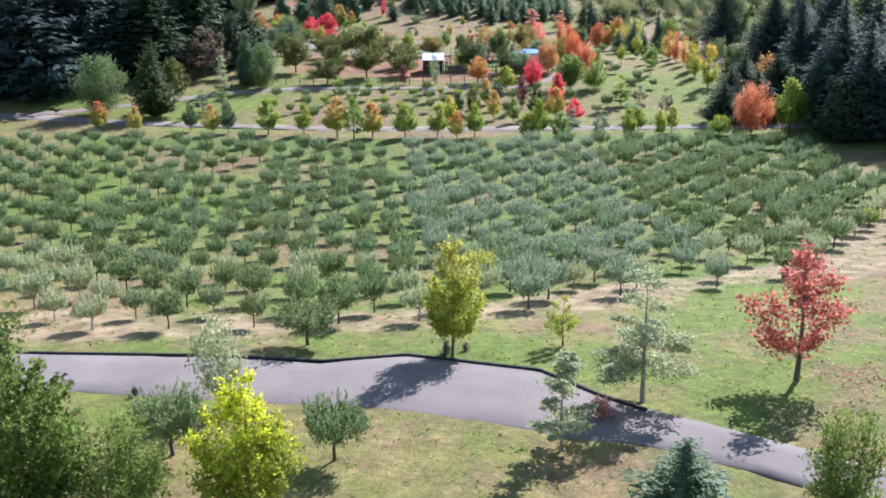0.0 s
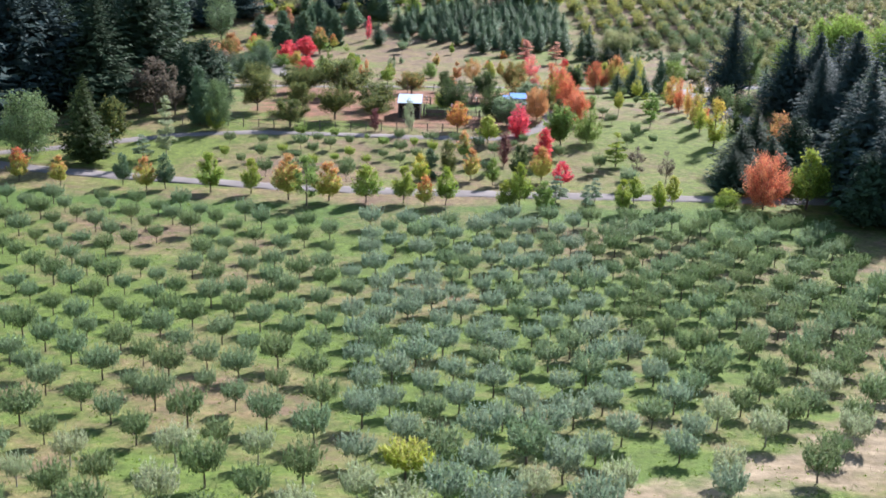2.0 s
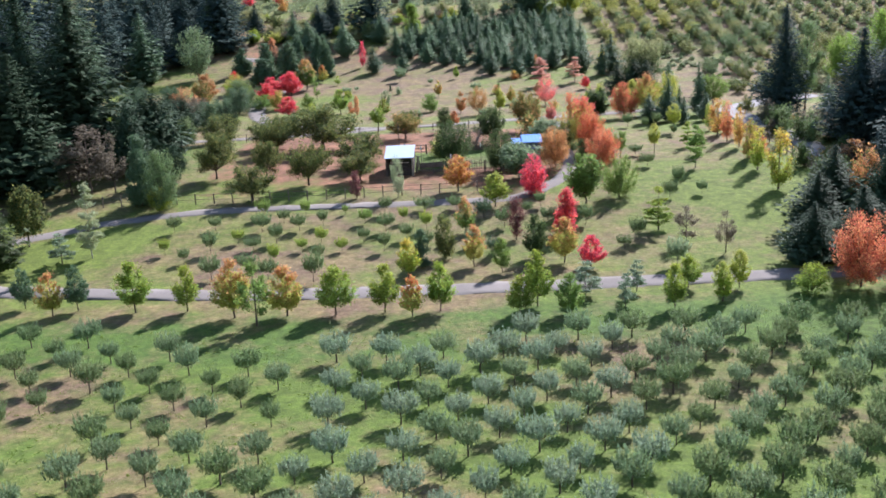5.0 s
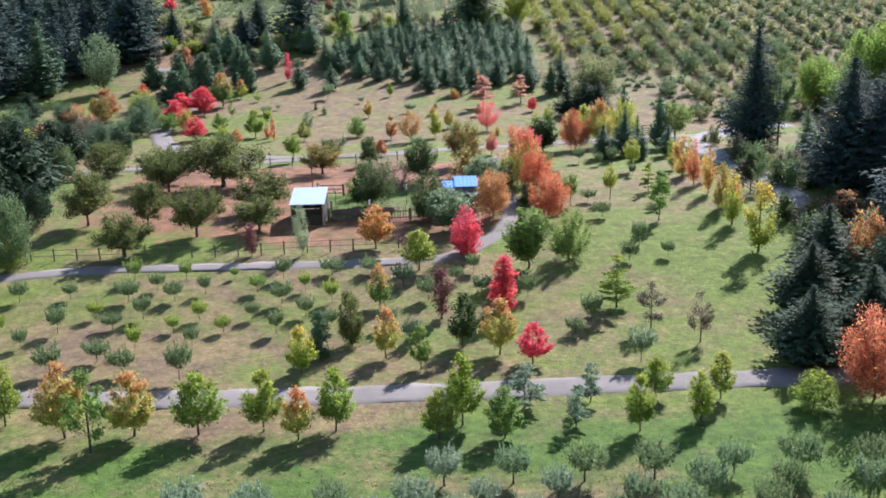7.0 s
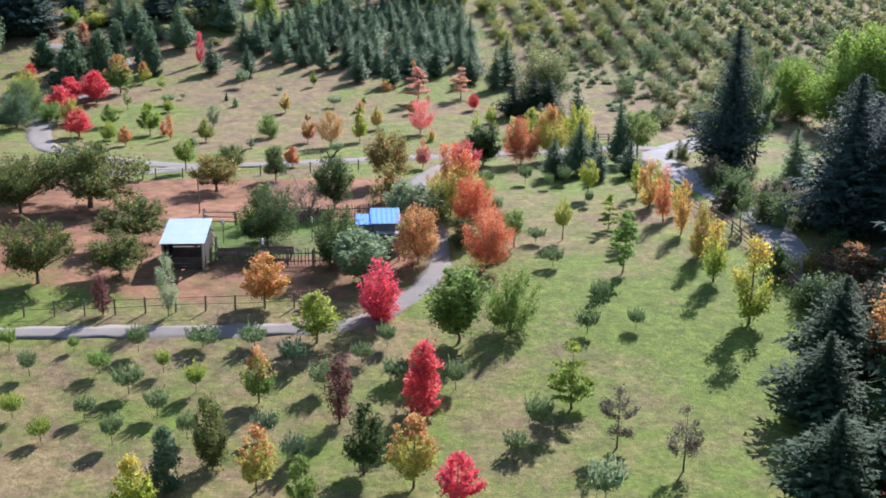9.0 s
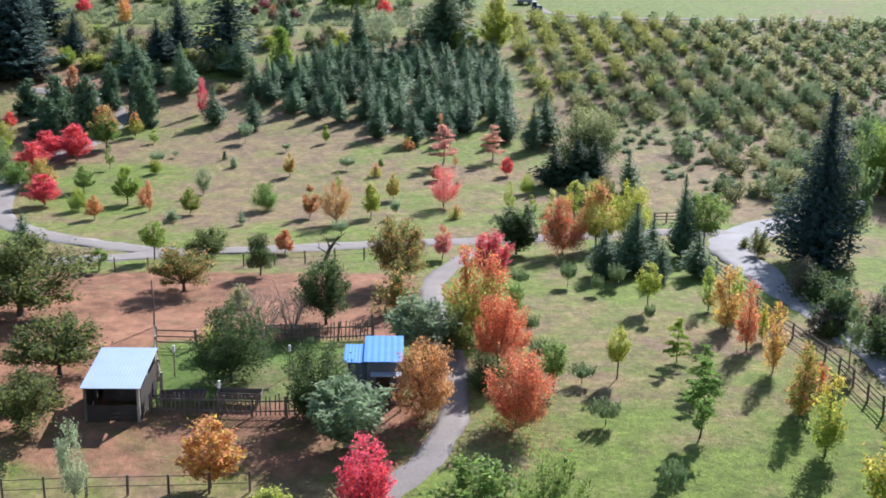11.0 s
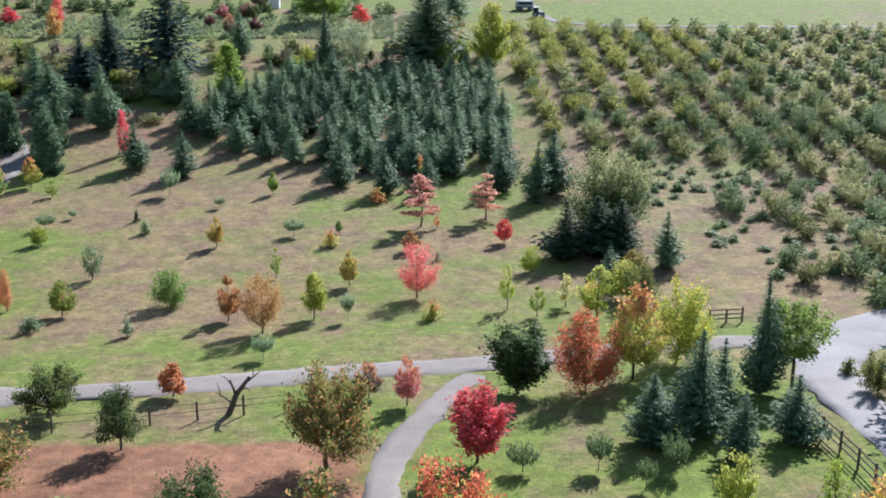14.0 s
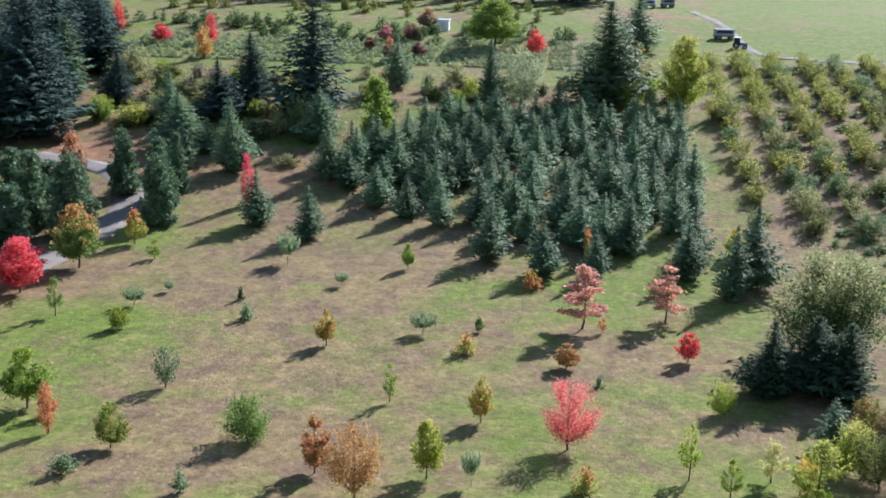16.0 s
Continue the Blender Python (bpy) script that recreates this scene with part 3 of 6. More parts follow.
def conifer(h, w, levels, spokes, steps, rng, droop=0.25, swell=0.8):
    """Whorls of boughs, each a feather of needle sprays that lie along it."""
    P, N, A, L, W = [], [], [], [], []
    lop = rng.random(3) * 6.28
    for li in range(levels):
        u = (li + 0.6 * rng.random()) / levels
        z = h * (0.03 + 0.95 * u)
        reach = (w / 2 * (1 - u) ** swell * min(1, 0.62 + 2.6 * u) + 0.03) * (0.86 + 0.28 * rng.random())
        n = max(5, int(spokes * (1 - 0.45 * u)))
        turn = rng.random() * 6.28
        for si in range(n):
            t = turn + 6.2832 * (si + 0.6 * rng.random()) / n
            rl = reach * (0.70 + 0.42 * rng.random()) * (1 + 0.16 * math.sin(t + lop[0] + 4 * u) + 0.12 * math.sin(2 * t + lop[1] - 7 * u))
            d, sd = np.array([math.cos(t), math.sin(t), 0]), np.array([-math.sin(t), math.cos(t), 0])
            f = (np.arange(steps) + 0.75) / steps
            lift = rl * (-droop * f + 0.42 * f * f) + rng.normal(0, 0.008 * h, steps)
            spray = np.maximum(rl / steps * 1.55, (0.05 if levels < 16 else 0.038 if levels < 29 else 0.024 if levels < 45 else 0.018) * h * (1 - 0.5 * u)) * (1.1 - 0.35 * f)
            for sgn in (-1, 1):
                P.append(d * (rl * f)[:, None] + sd * (sgn * spray * 0.3)[:, None] + np.column_stack([0 * f, 0 * f, z + lift]))
                A.append(d * 0.9 + sd * sgn * 0.7 + np.column_stack([0 * f, 0 * f, 0.34 + rng.normal(0, 0.3, steps)]))
                N.append(np.column_stack([rng.normal(0, 0.38, steps), rng.normal(0, 0.38, steps), 0.85 + 0 * f]) + d * 0.3)
                L.append(spray * (1.0 + 0.5 * rng.random(steps)))
                W.append(spray * (0.46 + 0.26 * rng.random(steps)))
    P, N, A = np.concatenate(P), np.concatenate(N), np.concatenate(A)
    co, quads = cards(P, N, A, np.concatenate(L), np.concatenate(W))
    return co, quads, P[:, 2] / h


NAMES = {
    "oval": ("maple_tree", "tree"), "pyr": ("pyramidal_tree", "tree"), "col": ("columnar_tree", "tree"), "col2": ("columnar_tree", "tree"), "vase": ("vase_shaped_tree", "tree"),
    "round": ("bushy_tree", "tree"), "standard": ("round_headed_tree", "tree"), "spread": ("old_fruit_tree", "fruit tree"), "sparse": ("thin_tree", "tree"), "wispy": ("wispy_tree", "tree"), "layered": ("tiered_tree", "tree"),
    "ball": ("round_bush", "bush"), "young": ("young_fruit_tree", "fruit tree"), "shrub": ("shrub", "shrub"), "hazel": ("hazel_bush", "shrub"), "thuja": ("cypress_tree", "conifer"),
    "orchard": ("orchard_tree", "fruit tree"), "close": ("dense_orchard_tree", "fruit tree"), "spruce": ("spruce_tree", "conifer"), "fir": ("fir_tree", "conifer"), "pine": ("pine_tree", "conifer"),
}
WORDS = {
    "oval": "maple with a full oval crown", "pyr": "tree with a dense pyramid crown", "col": "narrow upright tree", "col2": "dense upright maple", "vase": "tree with an upswept vase crown",
    "round": "bushy round-headed tree", "standard": "clear-stemmed tree with airy round crown", "spread": "old fruit tree with a spreading crown", "wispy": "tree with fine open branches", "sparse": "thin young tree with an open crown", "layered": "young tree with tiered branches",
    "ball": "rounded bush on a short stem", "young": "young fruit tree in a grass row", "shrub": "low spreading shrub", "hazel": "upright hazel bush", "thuja": "dense narrow cypress",
    "orchard": "orchard tree with upright shoots", "spruce": "young spruce with drooping boughs", "fir": "tall fir with layered boughs", "pine": "broad bushy pine",
}
TINT = {
    "green": "green", "darkgreen": "dark green", "lime": "yellow-green", "yellowlime": "pale yellow-green", "limeyellow": "bright yellow-green", "yellow": "golden yellow",
    "orange": "orange", "redorange": "orange-red", "red": "bright red", "crimson": "crimson", "pinkred": "pinkish red", "redpink": "dull red", "purple": "dark purple-brown",
    "grey": "grey-green", "silver": "silvery green", "pale": "pale green", "olive": "olive green", "tan": "tan orange", "brown": "grey-brown", "dark": "near-black green",
    "black": "haze-tinted dark green", "navy": "dark haze-blue", "bluegreen": "blue-green", "silvergreen": "silver-green", "lightgreen": "light green", "greygreen": "dull grey-green", "paleyellow": "pale yellow",
    "pinktan": "faded pink", "pinkgreen": "pink", "dense": "deep green", "pink": "pink", "mossy": "mossy green", "hazel": "dull yellow-green",
}
CACHE = {}


def tree_meshes(shape, palette, size, variant, fine=1.0):
    key = (shape, palette, size, variant, fine)
    if key in CACHE:
        return CACHE[key]
    rng = np.random.default_rng(abs(hash_of(shape + palette)) + size * 17 + variant * 101)
    h = (1.5, 3.2, 5.2, 9.0, 18.0)[size]
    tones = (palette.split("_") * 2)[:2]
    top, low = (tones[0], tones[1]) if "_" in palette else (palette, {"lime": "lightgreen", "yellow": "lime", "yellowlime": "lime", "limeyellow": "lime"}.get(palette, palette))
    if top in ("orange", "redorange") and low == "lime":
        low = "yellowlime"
    if palette == "olive":
        low = "dense"
    share = {"lime_orange": 0.5, "olive": 0.45, "olive_orange": 0.22, "lime_yellow": 0.3, "redorange_olive": 0.3, "orange_olive": 0.3, "orange_yellow": 0.4, "redorange_orange": 0.3, "orange_redorange": 0.4, "orange_tan": 0.4, "crimson_redpink": 0.3, "lightgreen_orange": 0.15, "yellowlime_olive": 0.5, "hazel_olive": 0.5}.get(palette)
    if shape in ("spruce", "fir", "pine"):
        w = {"spruce": 0.64, "fir": 0.50, "pine": 0.95}[shape] * h
        if shape == "pine":
            co, quads, us = conifer(h, w, 24, 16, 7, rng, 0.0, 0.5)
        else:
            co, quads, us = conifer(h, w, int((10, 15, 24, 28, 28)[size] * (1 + 0.5 * (fine > 1) + 0.5 * (fine > 2))), (8, 10, 13, 13, 12)[size] + (3 if fine > 1 else 0) + (5 if fine > 2 else 0), (3, 4, 6, 6, 6)[size] + (2 if fine > 1 else 0) + (4 if fine > 2 else 0), rng, 0.3 if shape == "fir" else 0.12, 0.62 if shape == "fir" else 0.80)
        co = fitted(co, h, w)[0]
        tco, tq = [], []
        tube(tco, tq, [(0, 0, -0.1), (0, 0, h * 0.5), (0, 0, h * 0.98)], [0.022 * h, 0.013 * h, 0.002 * h])
    else:
        w = {"oval": 0.62, "pyr": 0.55, "col": 0.36, "col2": 0.6, "vase": 0.55, "round": 0.95, "standard": 0.6, "spread": 1.1, "sparse": 0.55, "wispy": 0.7, "layered": 0.6, "ball": 0.95, "young": 1.0, "shrub": 1.1, "thuja": 0.5, "orchard": 1.15, "hazel": 1.0}[shape] * h
        leaves = int((1300, 2400, 3800, 5200, 7000)[size] * fine)
        leaves = int(leaves * {"sparse": 0.42, "wispy": 0.6, "standard": 0.8, "layered": 0.7, "thuja": 1.3, "shrub": 0.5, "hazel": 0.75, "spread": 1.9, "round": 1.55, "col": 0.55}.get(shape, 1.15))
        leaf = (0.095, 0.135, 0.185, 0.30, 0.62)[size] / fine ** 0.55
        if shape in ("shrub", "hazel"):
            leaf *= 1.35
        aspect = {"thuja": 2.2, "col": 1.7, "hazel": 1.7}.get(shape, 1.3)
        if palette in ("grey", "silver"):
            aspect = max(aspect, 2.0)
        if shape == "orchard":
            co, quads, us, cl = shoot_crown(h, w, int(130 * fine ** 0.5), int(15 * fine ** 0.5), 0.085 * h / fine ** 0.4, rng)
        elif shape in ("ball", "young"):
            co, quads, us, cl = shoot_crown(h, w, 110, 13, 0.095 * h, rng, 0.34)
        else:
            co, quads, us, cl = leaf_crown(shape, h, w, leaves, leaf * (1.3 if aspect > 1.9 else 1.0), aspect, rng)
        co, cl = fitted(co, h, w, cl)
        fill = {"thuja": 0.55, "pyr": 0.3, "shrub": 0.3}.get(shape, 0)
        if fill:
            kco, kq = core(shape, h * 0.88, w, fill, rng)
            quads = np.concatenate([quads, kq + len(co)])
            co = np.concatenate([co, kco])
            us = np.concatenate([us, np.linspace(0.05, 0.9, len(kq))])
        tco, tq = limbs(shape, h, w, cl, rng, 24 if shape in ("sparse", "wispy", "spread") else 13)
    if top == low:
        mats = np.zeros(len(quads), int)
    elif share:
        mats = (rng.random(len(quads)) < share).astype(int)
    else:
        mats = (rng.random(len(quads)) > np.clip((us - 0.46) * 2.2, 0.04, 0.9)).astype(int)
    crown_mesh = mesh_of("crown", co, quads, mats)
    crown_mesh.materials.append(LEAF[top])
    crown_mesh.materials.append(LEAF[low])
    trunk_mesh = mesh_of("trunk", tco, tq, smooth=True)
    trunk_mesh.materials.append(PALE_BARK if palette in ("pale", "silver") else BARK)
    CACHE[key] = (crown_mesh, trunk_mesh, h, w)
    return CACHE[key]


def hash_of(s):
    v = 7
    for c in s:
        v = (v * 31 + ord(c)) % 1000003
    return v


COUNT = {}


def plant(shape, palette, x, y, h, w, where="", group="", variants=2, fine=1.0):
    """A tree or shrub of a given form and leaf colours, h high and w wide, rooted at x, y."""
    h, w = max(h, 0.35), max(w, 0.3)
    if not where and shape not in ("spruce", "fir", "pine", "thuja", "young", "ball", "shrub", "hazel"):
        h, fine = 0.95 * h, max(fine, 1.5)
    size = 0 if h < 2.2 else 1 if h < 4.2 else 2 if h < 6.8 else 3 if h < 12 else 4
    COUNT[shape] = COUNT.get(shape, 0) + 1
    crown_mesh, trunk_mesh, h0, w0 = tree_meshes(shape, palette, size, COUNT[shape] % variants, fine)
    name, category = NAMES["close" if "close" in where and shape == "orchard" else shape]
    tones = palette.split("_")
    colour = TINT[tones[0]] if len(tones) == 1 else "%s and %s" % (TINT[tones[0]], TINT.get(tones[1], tones[1]))
    body = "needles" if category == "conifer" else "leaves"
    label = "%s, %s %s%s" % (WORDS[shape], colour, body, where)
    ob = root(name, x, y, label, category, group)
    ob.matrix_basis = pose(x, y, float(ground_z(x, y)) - 0.02, 0, 0, RNG.random() * 360) @ Matrix.Diagonal((w / w0, w / w0, h / h0, 1))
    for n, mesh in (("trunk", trunk_mesh), ("crown", crown_mesh)):
        c = new(n, mesh)
        c.parent = ob
    return ob


# ---- orchard ----
def gap_free(x, y):
    return y > front_edge(x) + 0.4 + 0.5 * math.sin(x)


def back_edge(x):
    """The line at which the orchard ends."""
    return float(np.interp(x, (-60, -20, -15, -10, -5, 0, 10, 40), (136, 133.4, 130.5, 126.5, 128, 129.5, 131, 133)))


def seam(y):
    """Where the small trees of one half meet the close rows of the other."""
    return -2.0 - 0.07 * (y - 75)


rng = np.random.default_rng(21)
small_rows, close_rows = [], []
for j in range(-16, 18):
    for i in range(-24, 24):
        x = -13.26 + 4.287 * i - 2.397 * j - 0.0062 * j * j + 0.0128 * i * j + rng.normal(0, 0.22)
        y = 94.10 + 0.062 * i + 2.867 * j + 0.0185 * j * j - 0.0279 * i * j + rng.normal(0, 0.22)
        grow, small = rng.random(), 0.80 + 0.4 * rng.random()
        if x < seam(y) - 0.4 and gap_free(x, y) and y < back_edge(x) and abs(x) < 8 + 0.42 * (y - 5) and x > -62:
            if not (-23.6 < x < -18 and 111 < y < 119.5) and grow > 0.03:
                small_rows.append((x, y, 2.1 * small, 1.8 * small * (0.9 + 0.25 * rng.random()), "pale" if grow < 0.28 and y < 74 else "grey" if grow < 0.6 else "greygreen"))
        x = 9.71 + 3.95 * i - 2.195 * j - 0.005 * j * j + 0.007 * i * j + rng.normal(0, 0.22)
        y = 92.20 + 0.241 * i + 2.613 * j + 0.007 * j * j - 0.0124 * i * j + rng.normal(0, 0.22)
        grow, small = rng.random(), 0.82 + 0.34 * rng.random()
        if seam(y) + 0.4 < x < 42 and gap_free(x, y) and y < back_edge(x) and x < 8 + 0.42 * (y - 5) and grow > 0.02:
            tone = "silvergreen" if x < 17 and grow < 0.8 else "greygreen" if grow < 0.5 else "grey"
            if y < front_edge(x) + 11 and grow > 0.55:
                tone = "yellowlime" if grow > 0.94 else "pale"
            close_rows.append((x, y, 2.15 * small, 2.05 * small * (0.9 + 0.25 * rng.random()), tone))
for rows, where in ((small_rows, " over mown grass"), (close_rows, " in close rows")):
    for x, y, h, w, tone in sorted(rows, key=lambda q: q[1])[:298]:
        plant("orchard", tone, x, y, h, w, where, "orchard rows", 5)

# ---- single trees and shrubs, from the entrance to the far woods ----
# entrance
plant("wispy", "pale", -8.9, 42.1, 4.2, 2.3, fine=1.6)
plant("orchard", "greygreen", -9.8, 37.6, 2.7, 2.9, fine=2)
plant("orchard", "greygreen", -3.9, 37.1, 2.6, 2.6, fine=2)
plant("orchard", "greygreen", -6.4, 50.5, 2.4, 3.2, fine=2)
plant("oval", "yellowlime_lime", 0.4, 48.5, 5.7, 2.9, fine=2)
plant("sparse", "yellowlime", 5.6, 50.1, 2.6, 1.7, fine=2)
plant("layered", "pale", 4.3, 37.9, 4.0, 2.3, fine=1.6)
plant("layered", "pale", 8.0, 42.5, 5.9, 3.9, fine=4)
plant("sparse", "redpink", 14.9, 44.8, 6.3, 4.2, fine=1.7)
plant("oval", "limeyellow_lime", -6.1, 32.2, 5.4, 3.3, fine=2)
plant("oval", "mossy", -12.4, 30.5, 8.1, 4.4, fine=3)
plant("round", "mossy", -9.9, 31.3, 4.4, 3.4, fine=3)
plant("spruce", "darkgreen", 7.3, 31.2, 3.5, 3.5, fine=2)
plant("round", "mossy", 12.5, 32.2, 4.2, 2.7, fine=2)
plant("shrub", "dark", -12.7, 43.4, 0.5, 0.4, fine=2)
plant("shrub", "pinkgreen", 6.1, 40.8, 1.0, 1.3, fine=2)
plant("shrub", "brown", 0.1, 48.7, 0.8, 0.8, fine=2)
plant("shrub", "brown", 1.0, 49.3, 0.5, 0.5, fine=2)
plant("oval", "mossy", -17.0, 38.0, 6.8, 3.4, fine=3)
# roadside row
plant("oval", "redorange_lime", -43.6, 143.9, 4.0, 2.4, group="roadside trees")
plant("oval", "orange_lime", -38.5, 142.4, 3.6, 2.0, group="roadside trees")
plant("oval", "darkgreen", -31.9, 143.5, 3.8, 2.0, group="roadside trees")
plant("oval", "orange_lime", -28.7, 141.1, 4.0, 2.3, group="roadside trees")
plant("oval", "darkgreen", -26.9, 142.3, 4.1, 2.2, group="roadside trees")
plant("oval", "lime", -21.7, 141.2, 4.7, 2.9, group="roadside trees")
plant("oval", "lime", -17.3, 141.0, 4.2, 2.3, group="roadside trees")
plant("oval", "orange_lime", -12.9, 138.9, 5.2, 3.3, group="roadside trees")
plant("sparse", "green", -10.7, 136.6, 5.7, 3.0, group="roadside trees")
plant("oval", "orange_lime", -8.6, 138.8, 4.5, 3.2, group="roadside trees")
plant("oval", "lime", -4.6, 138.7, 4.4, 3.1, group="roadside trees")
plant("oval", "lime", -0.6, 138.9, 4.3, 2.5, group="roadside trees")
plant("oval", "redorange_lime", 1.7, 137.5, 3.6, 2.1, group="roadside trees")
plant("oval", "lime", 3.9, 138.6, 4.4, 2.5, group="roadside trees")
plant("oval", "lime", 10.3, 136.9, 3.5, 2.2, group="roadside trees")
plant("oval", "lime", 11.8, 138.8, 4.9, 2.5, group="roadside trees")
plant("oval", "green", 14.3, 136.8, 3.5, 2.3, group="roadside trees")
plant("layered", "silvergreen", 15.9, 141.1, 3.1, 2.8, group="roadside trees")
plant("layered", "silvergreen", 18.8, 138.0, 2.9, 1.7, group="roadside trees")
plant("layered", "silvergreen", 20.2, 141.6, 2.9, 1.9, group="roadside trees")
plant("oval", "lime", 22.6, 137.1, 3.9, 2.0, group="roadside trees")
plant("oval", "lime", 24.6, 142.1, 3.0, 2.1, group="roadside trees")
plant("oval", "yellowlime", 26.6, 138.2, 3.5, 2.0, group="roadside trees")
plant("oval", "yellowlime", 28.7, 141.5, 3.5, 1.8, group="roadside trees")
# arboretum
plant("oval", "yellow", 0.9, 148.0, 3.8, 2.1)
plant("pyr", "darkgreen", 2.0, 151.0, 3.7, 1.9)
plant("col2", "olive", 4.2, 153.0, 4.5, 2.0, fine=1.4)
plant("oval", "orange_lime", 6.8, 150.4, 4.1, 2.0)
plant("oval", "green", 9.3, 148.3, 3.4, 1.7)
plant("oval", "dense", 12.4, 152.0, 4.4, 2.7, fine=1.4)
plant("oval", "orange_lime", 15.0, 150.4, 4.5, 2.6)
plant("oval", "crimson", 17.2, 148.6, 3.2, 2.4)
plant("pyr", "red", 16.0, 158.8, 4.8, 2.4)
plant("col", "purple", 11.0, 157.6, 4.6, 1.7)
plant("oval", "orange_green", 6.1, 160.3, 3.8, 2.2)
plant("oval", "yellowlime", 9.3, 168.2, 3.9, 3.0)
plant("col2", "crimson", 13.6, 171.8, 4.7, 2.9)
plant("oval", "orange_yellow", 5.4, 174.4, 4.2, 3.2, fine=1.4)
plant("wispy", "pale", -1.2, 172.8, 4.9, 1.8)
plant("col", "purple", -5.8, 173.3, 3.3, 1.4)
plant("vase", "green", 18.8, 167.9, 5.6, 4.0, fine=1.4)
plant("round", "green", 22.5, 169.6, 4.8, 3.7, fine=1.4)
plant("layered", "lime", 24.9, 158.8, 4.5, 3.1, fine=1.4)
plant("sparse", "brown", 26.7, 154.2, 3.9, 2.2, fine=2.5)
plant("sparse", "brown", 29.8, 151.5, 4.2, 2.0, fine=2.5)
plant("ball", "greygreen", 22.5, 156.0, 2.4, 1.7)
plant("ball", "greygreen", 20.9, 153.7, 1.4, 1.6)
plant("ball", "silver", 24.8, 148.2, 2.8, 2.2)
plant("ball", "greygreen", 27.8, 169.1, 1.8, 1.6)
plant("ball", "greygreen", 31.3, 169.6, 1.6, 1.4)
plant("ball", "greygreen", 29.5, 173.4, 2.1, 1.7)
plant("ball", "greygreen", 27.4, 181.6, 1.7, 1.9)
plant("ball", "greygreen", 26.9, 187.6, 1.4, 1.7)
plant("standard", "yellowlime", 29.3, 188.4, 4.0, 1.8)
plant("layered", "lime", 33.9, 191.4, 3.3, 1.8, fine=1.6)
plant("layered", "green", 32.6, 180.0, 5.2, 2.2, fine=1.6)
plant("standard", "yellowlime", 34.2, 202.6, 4.1, 1.9)
plant("standard", "green", 24.9, 186.4, 3.5, 2.1)
plant("layered", "green", 34.4, 186.6, 3.3, 2.3, fine=1.6)
plant("round", "dense", 4.6, 187.6, 5.3, 5.6, fine=2.4)
plant("ball", "greygreen", 25.0, 209.0, 1.6, 1.7)
plant("ball", "greygreen", 29.0, 209.2, 2.2, 1.5)
plant("ball", "greygreen", 31.0, 206.8, 1.7, 1.1)
plant("ball", "greygreen", 32.9, 208.9, 2.1, 1.7)
plant("ball", "greygreen", 24.4, 196.2, 1.8, 1.4)
plant("round", "green", 23.8, 201.2, 2.7, 1.6)
plant("ball", "greygreen", 33.6, 199.1, 1.6, 1.0)
plant("ball", "greygreen", 24.7, 190.8, 2.0, 1.7)
# paddock
plant("spread", "olive", -12.5, 200.1, 6.1, 9.6, group="paddock fruit trees")
plant("spread", "olive", -11.8, 179.3, 5.3, 5.1, group="paddock fruit trees")
plant("spread", "olive_orange", -1.9, 206.8, 3.9, 5.4, group="paddock fruit trees")
plant("spread", "olive", -6.0, 180.5, 3.7, 5.0, group="paddock fruit trees")
plant("spread", "olive", -6.3, 188.4, 4.2, 6.4, group="paddock fruit trees")
plant("spread", "olive", -20.0, 204.0, 4.6, 6.6, group="paddock fruit trees")
plant("spread", "dense", 3.5, 212.3, 3.8, 2.9, group="paddock fruit trees")
plant("spread", "dense", 9.9, 198.5, 5.2, 4.6, group="paddock fruit trees", fine=1.4)
plant("spread", "olive_orange", 14.8, 209.6, 5.8, 5.1, group="paddock fruit trees", fine=1.4)
plant("spread", "olive", -1.8, 217.4, 3.0, 4.1, group="paddock fruit trees")
plant("shrub", "hazel", 3.0, 202.4, 1.9, 2.6)
plant("shrub", "yellowlime", 3.0, 192.2, 2.2, 3.2)
plant("shrub", "olive_orange", 15.0, 201.7, 3.6, 3.8)
plant("oval", "orange", 4.7, 220.6, 2.3, 2.0)
plant("standard", "lightgreen", -6.4, 217.4, 3.7, 2.6)
plant("sparse", "green", -10.2, 213.3, 2.1, 2.2)
plant("oval", "orange_brown", 16.7, 220.2, 2.5, 1.9)
plant("oval", "orange_pink", 19.0, 218.8, 3.4, 1.8)
plant("spread", "olive", -23.5, 184.3, 5.8, 5.0, group="paddock fruit trees")
plant("spread", "olive", -17.4, 174.0, 4.1, 5.3, group="paddock fruit trees")
plant("spread", "olive", -17.4, 183.6, 4.6, 4.4, group="paddock fruit trees")
plant("spread", "olive", -18.3, 198.3, 5.0, 5.6, group="paddock fruit trees")
plant("round", "dark", -29.1, 184.9, 4.5, 4.5, fine=2)
plant("round", "dark", -28.3, 175.8, 4.3, 4.2)
# meadow
plant("wispy", "pinkred", 20.0, 242.8, 4.8, 3.3, fine=3)
plant("wispy", "tan", 8.6, 233.7, 4.8, 3.5, fine=3)
plant("oval", "lime", -14.6, 242.8, 4.4, 3.0)
plant("col", "orange", -11.5, 239.2, 3.6, 1.0)
plant("oval", "lightgreen_orange", -7.0, 238.0, 3.0, 2.1)
plant("round", "green", 0.7, 240.3, 3.2, 3.0)
plant("oval", "orange_olive", 5.7, 236.8, 3.8, 2.1)
plant("oval", "yellowlime", 12.1, 237.3, 3.9, 2.1)
plant("ball", "silver", 14.7, 236.8, 2.2, 1.1)
plant("spruce", "silver", -0.9, 233.0, 1.8, 1.0)
plant("shrub", "grey", -8.2, 234.1, 1.3, 1.9)
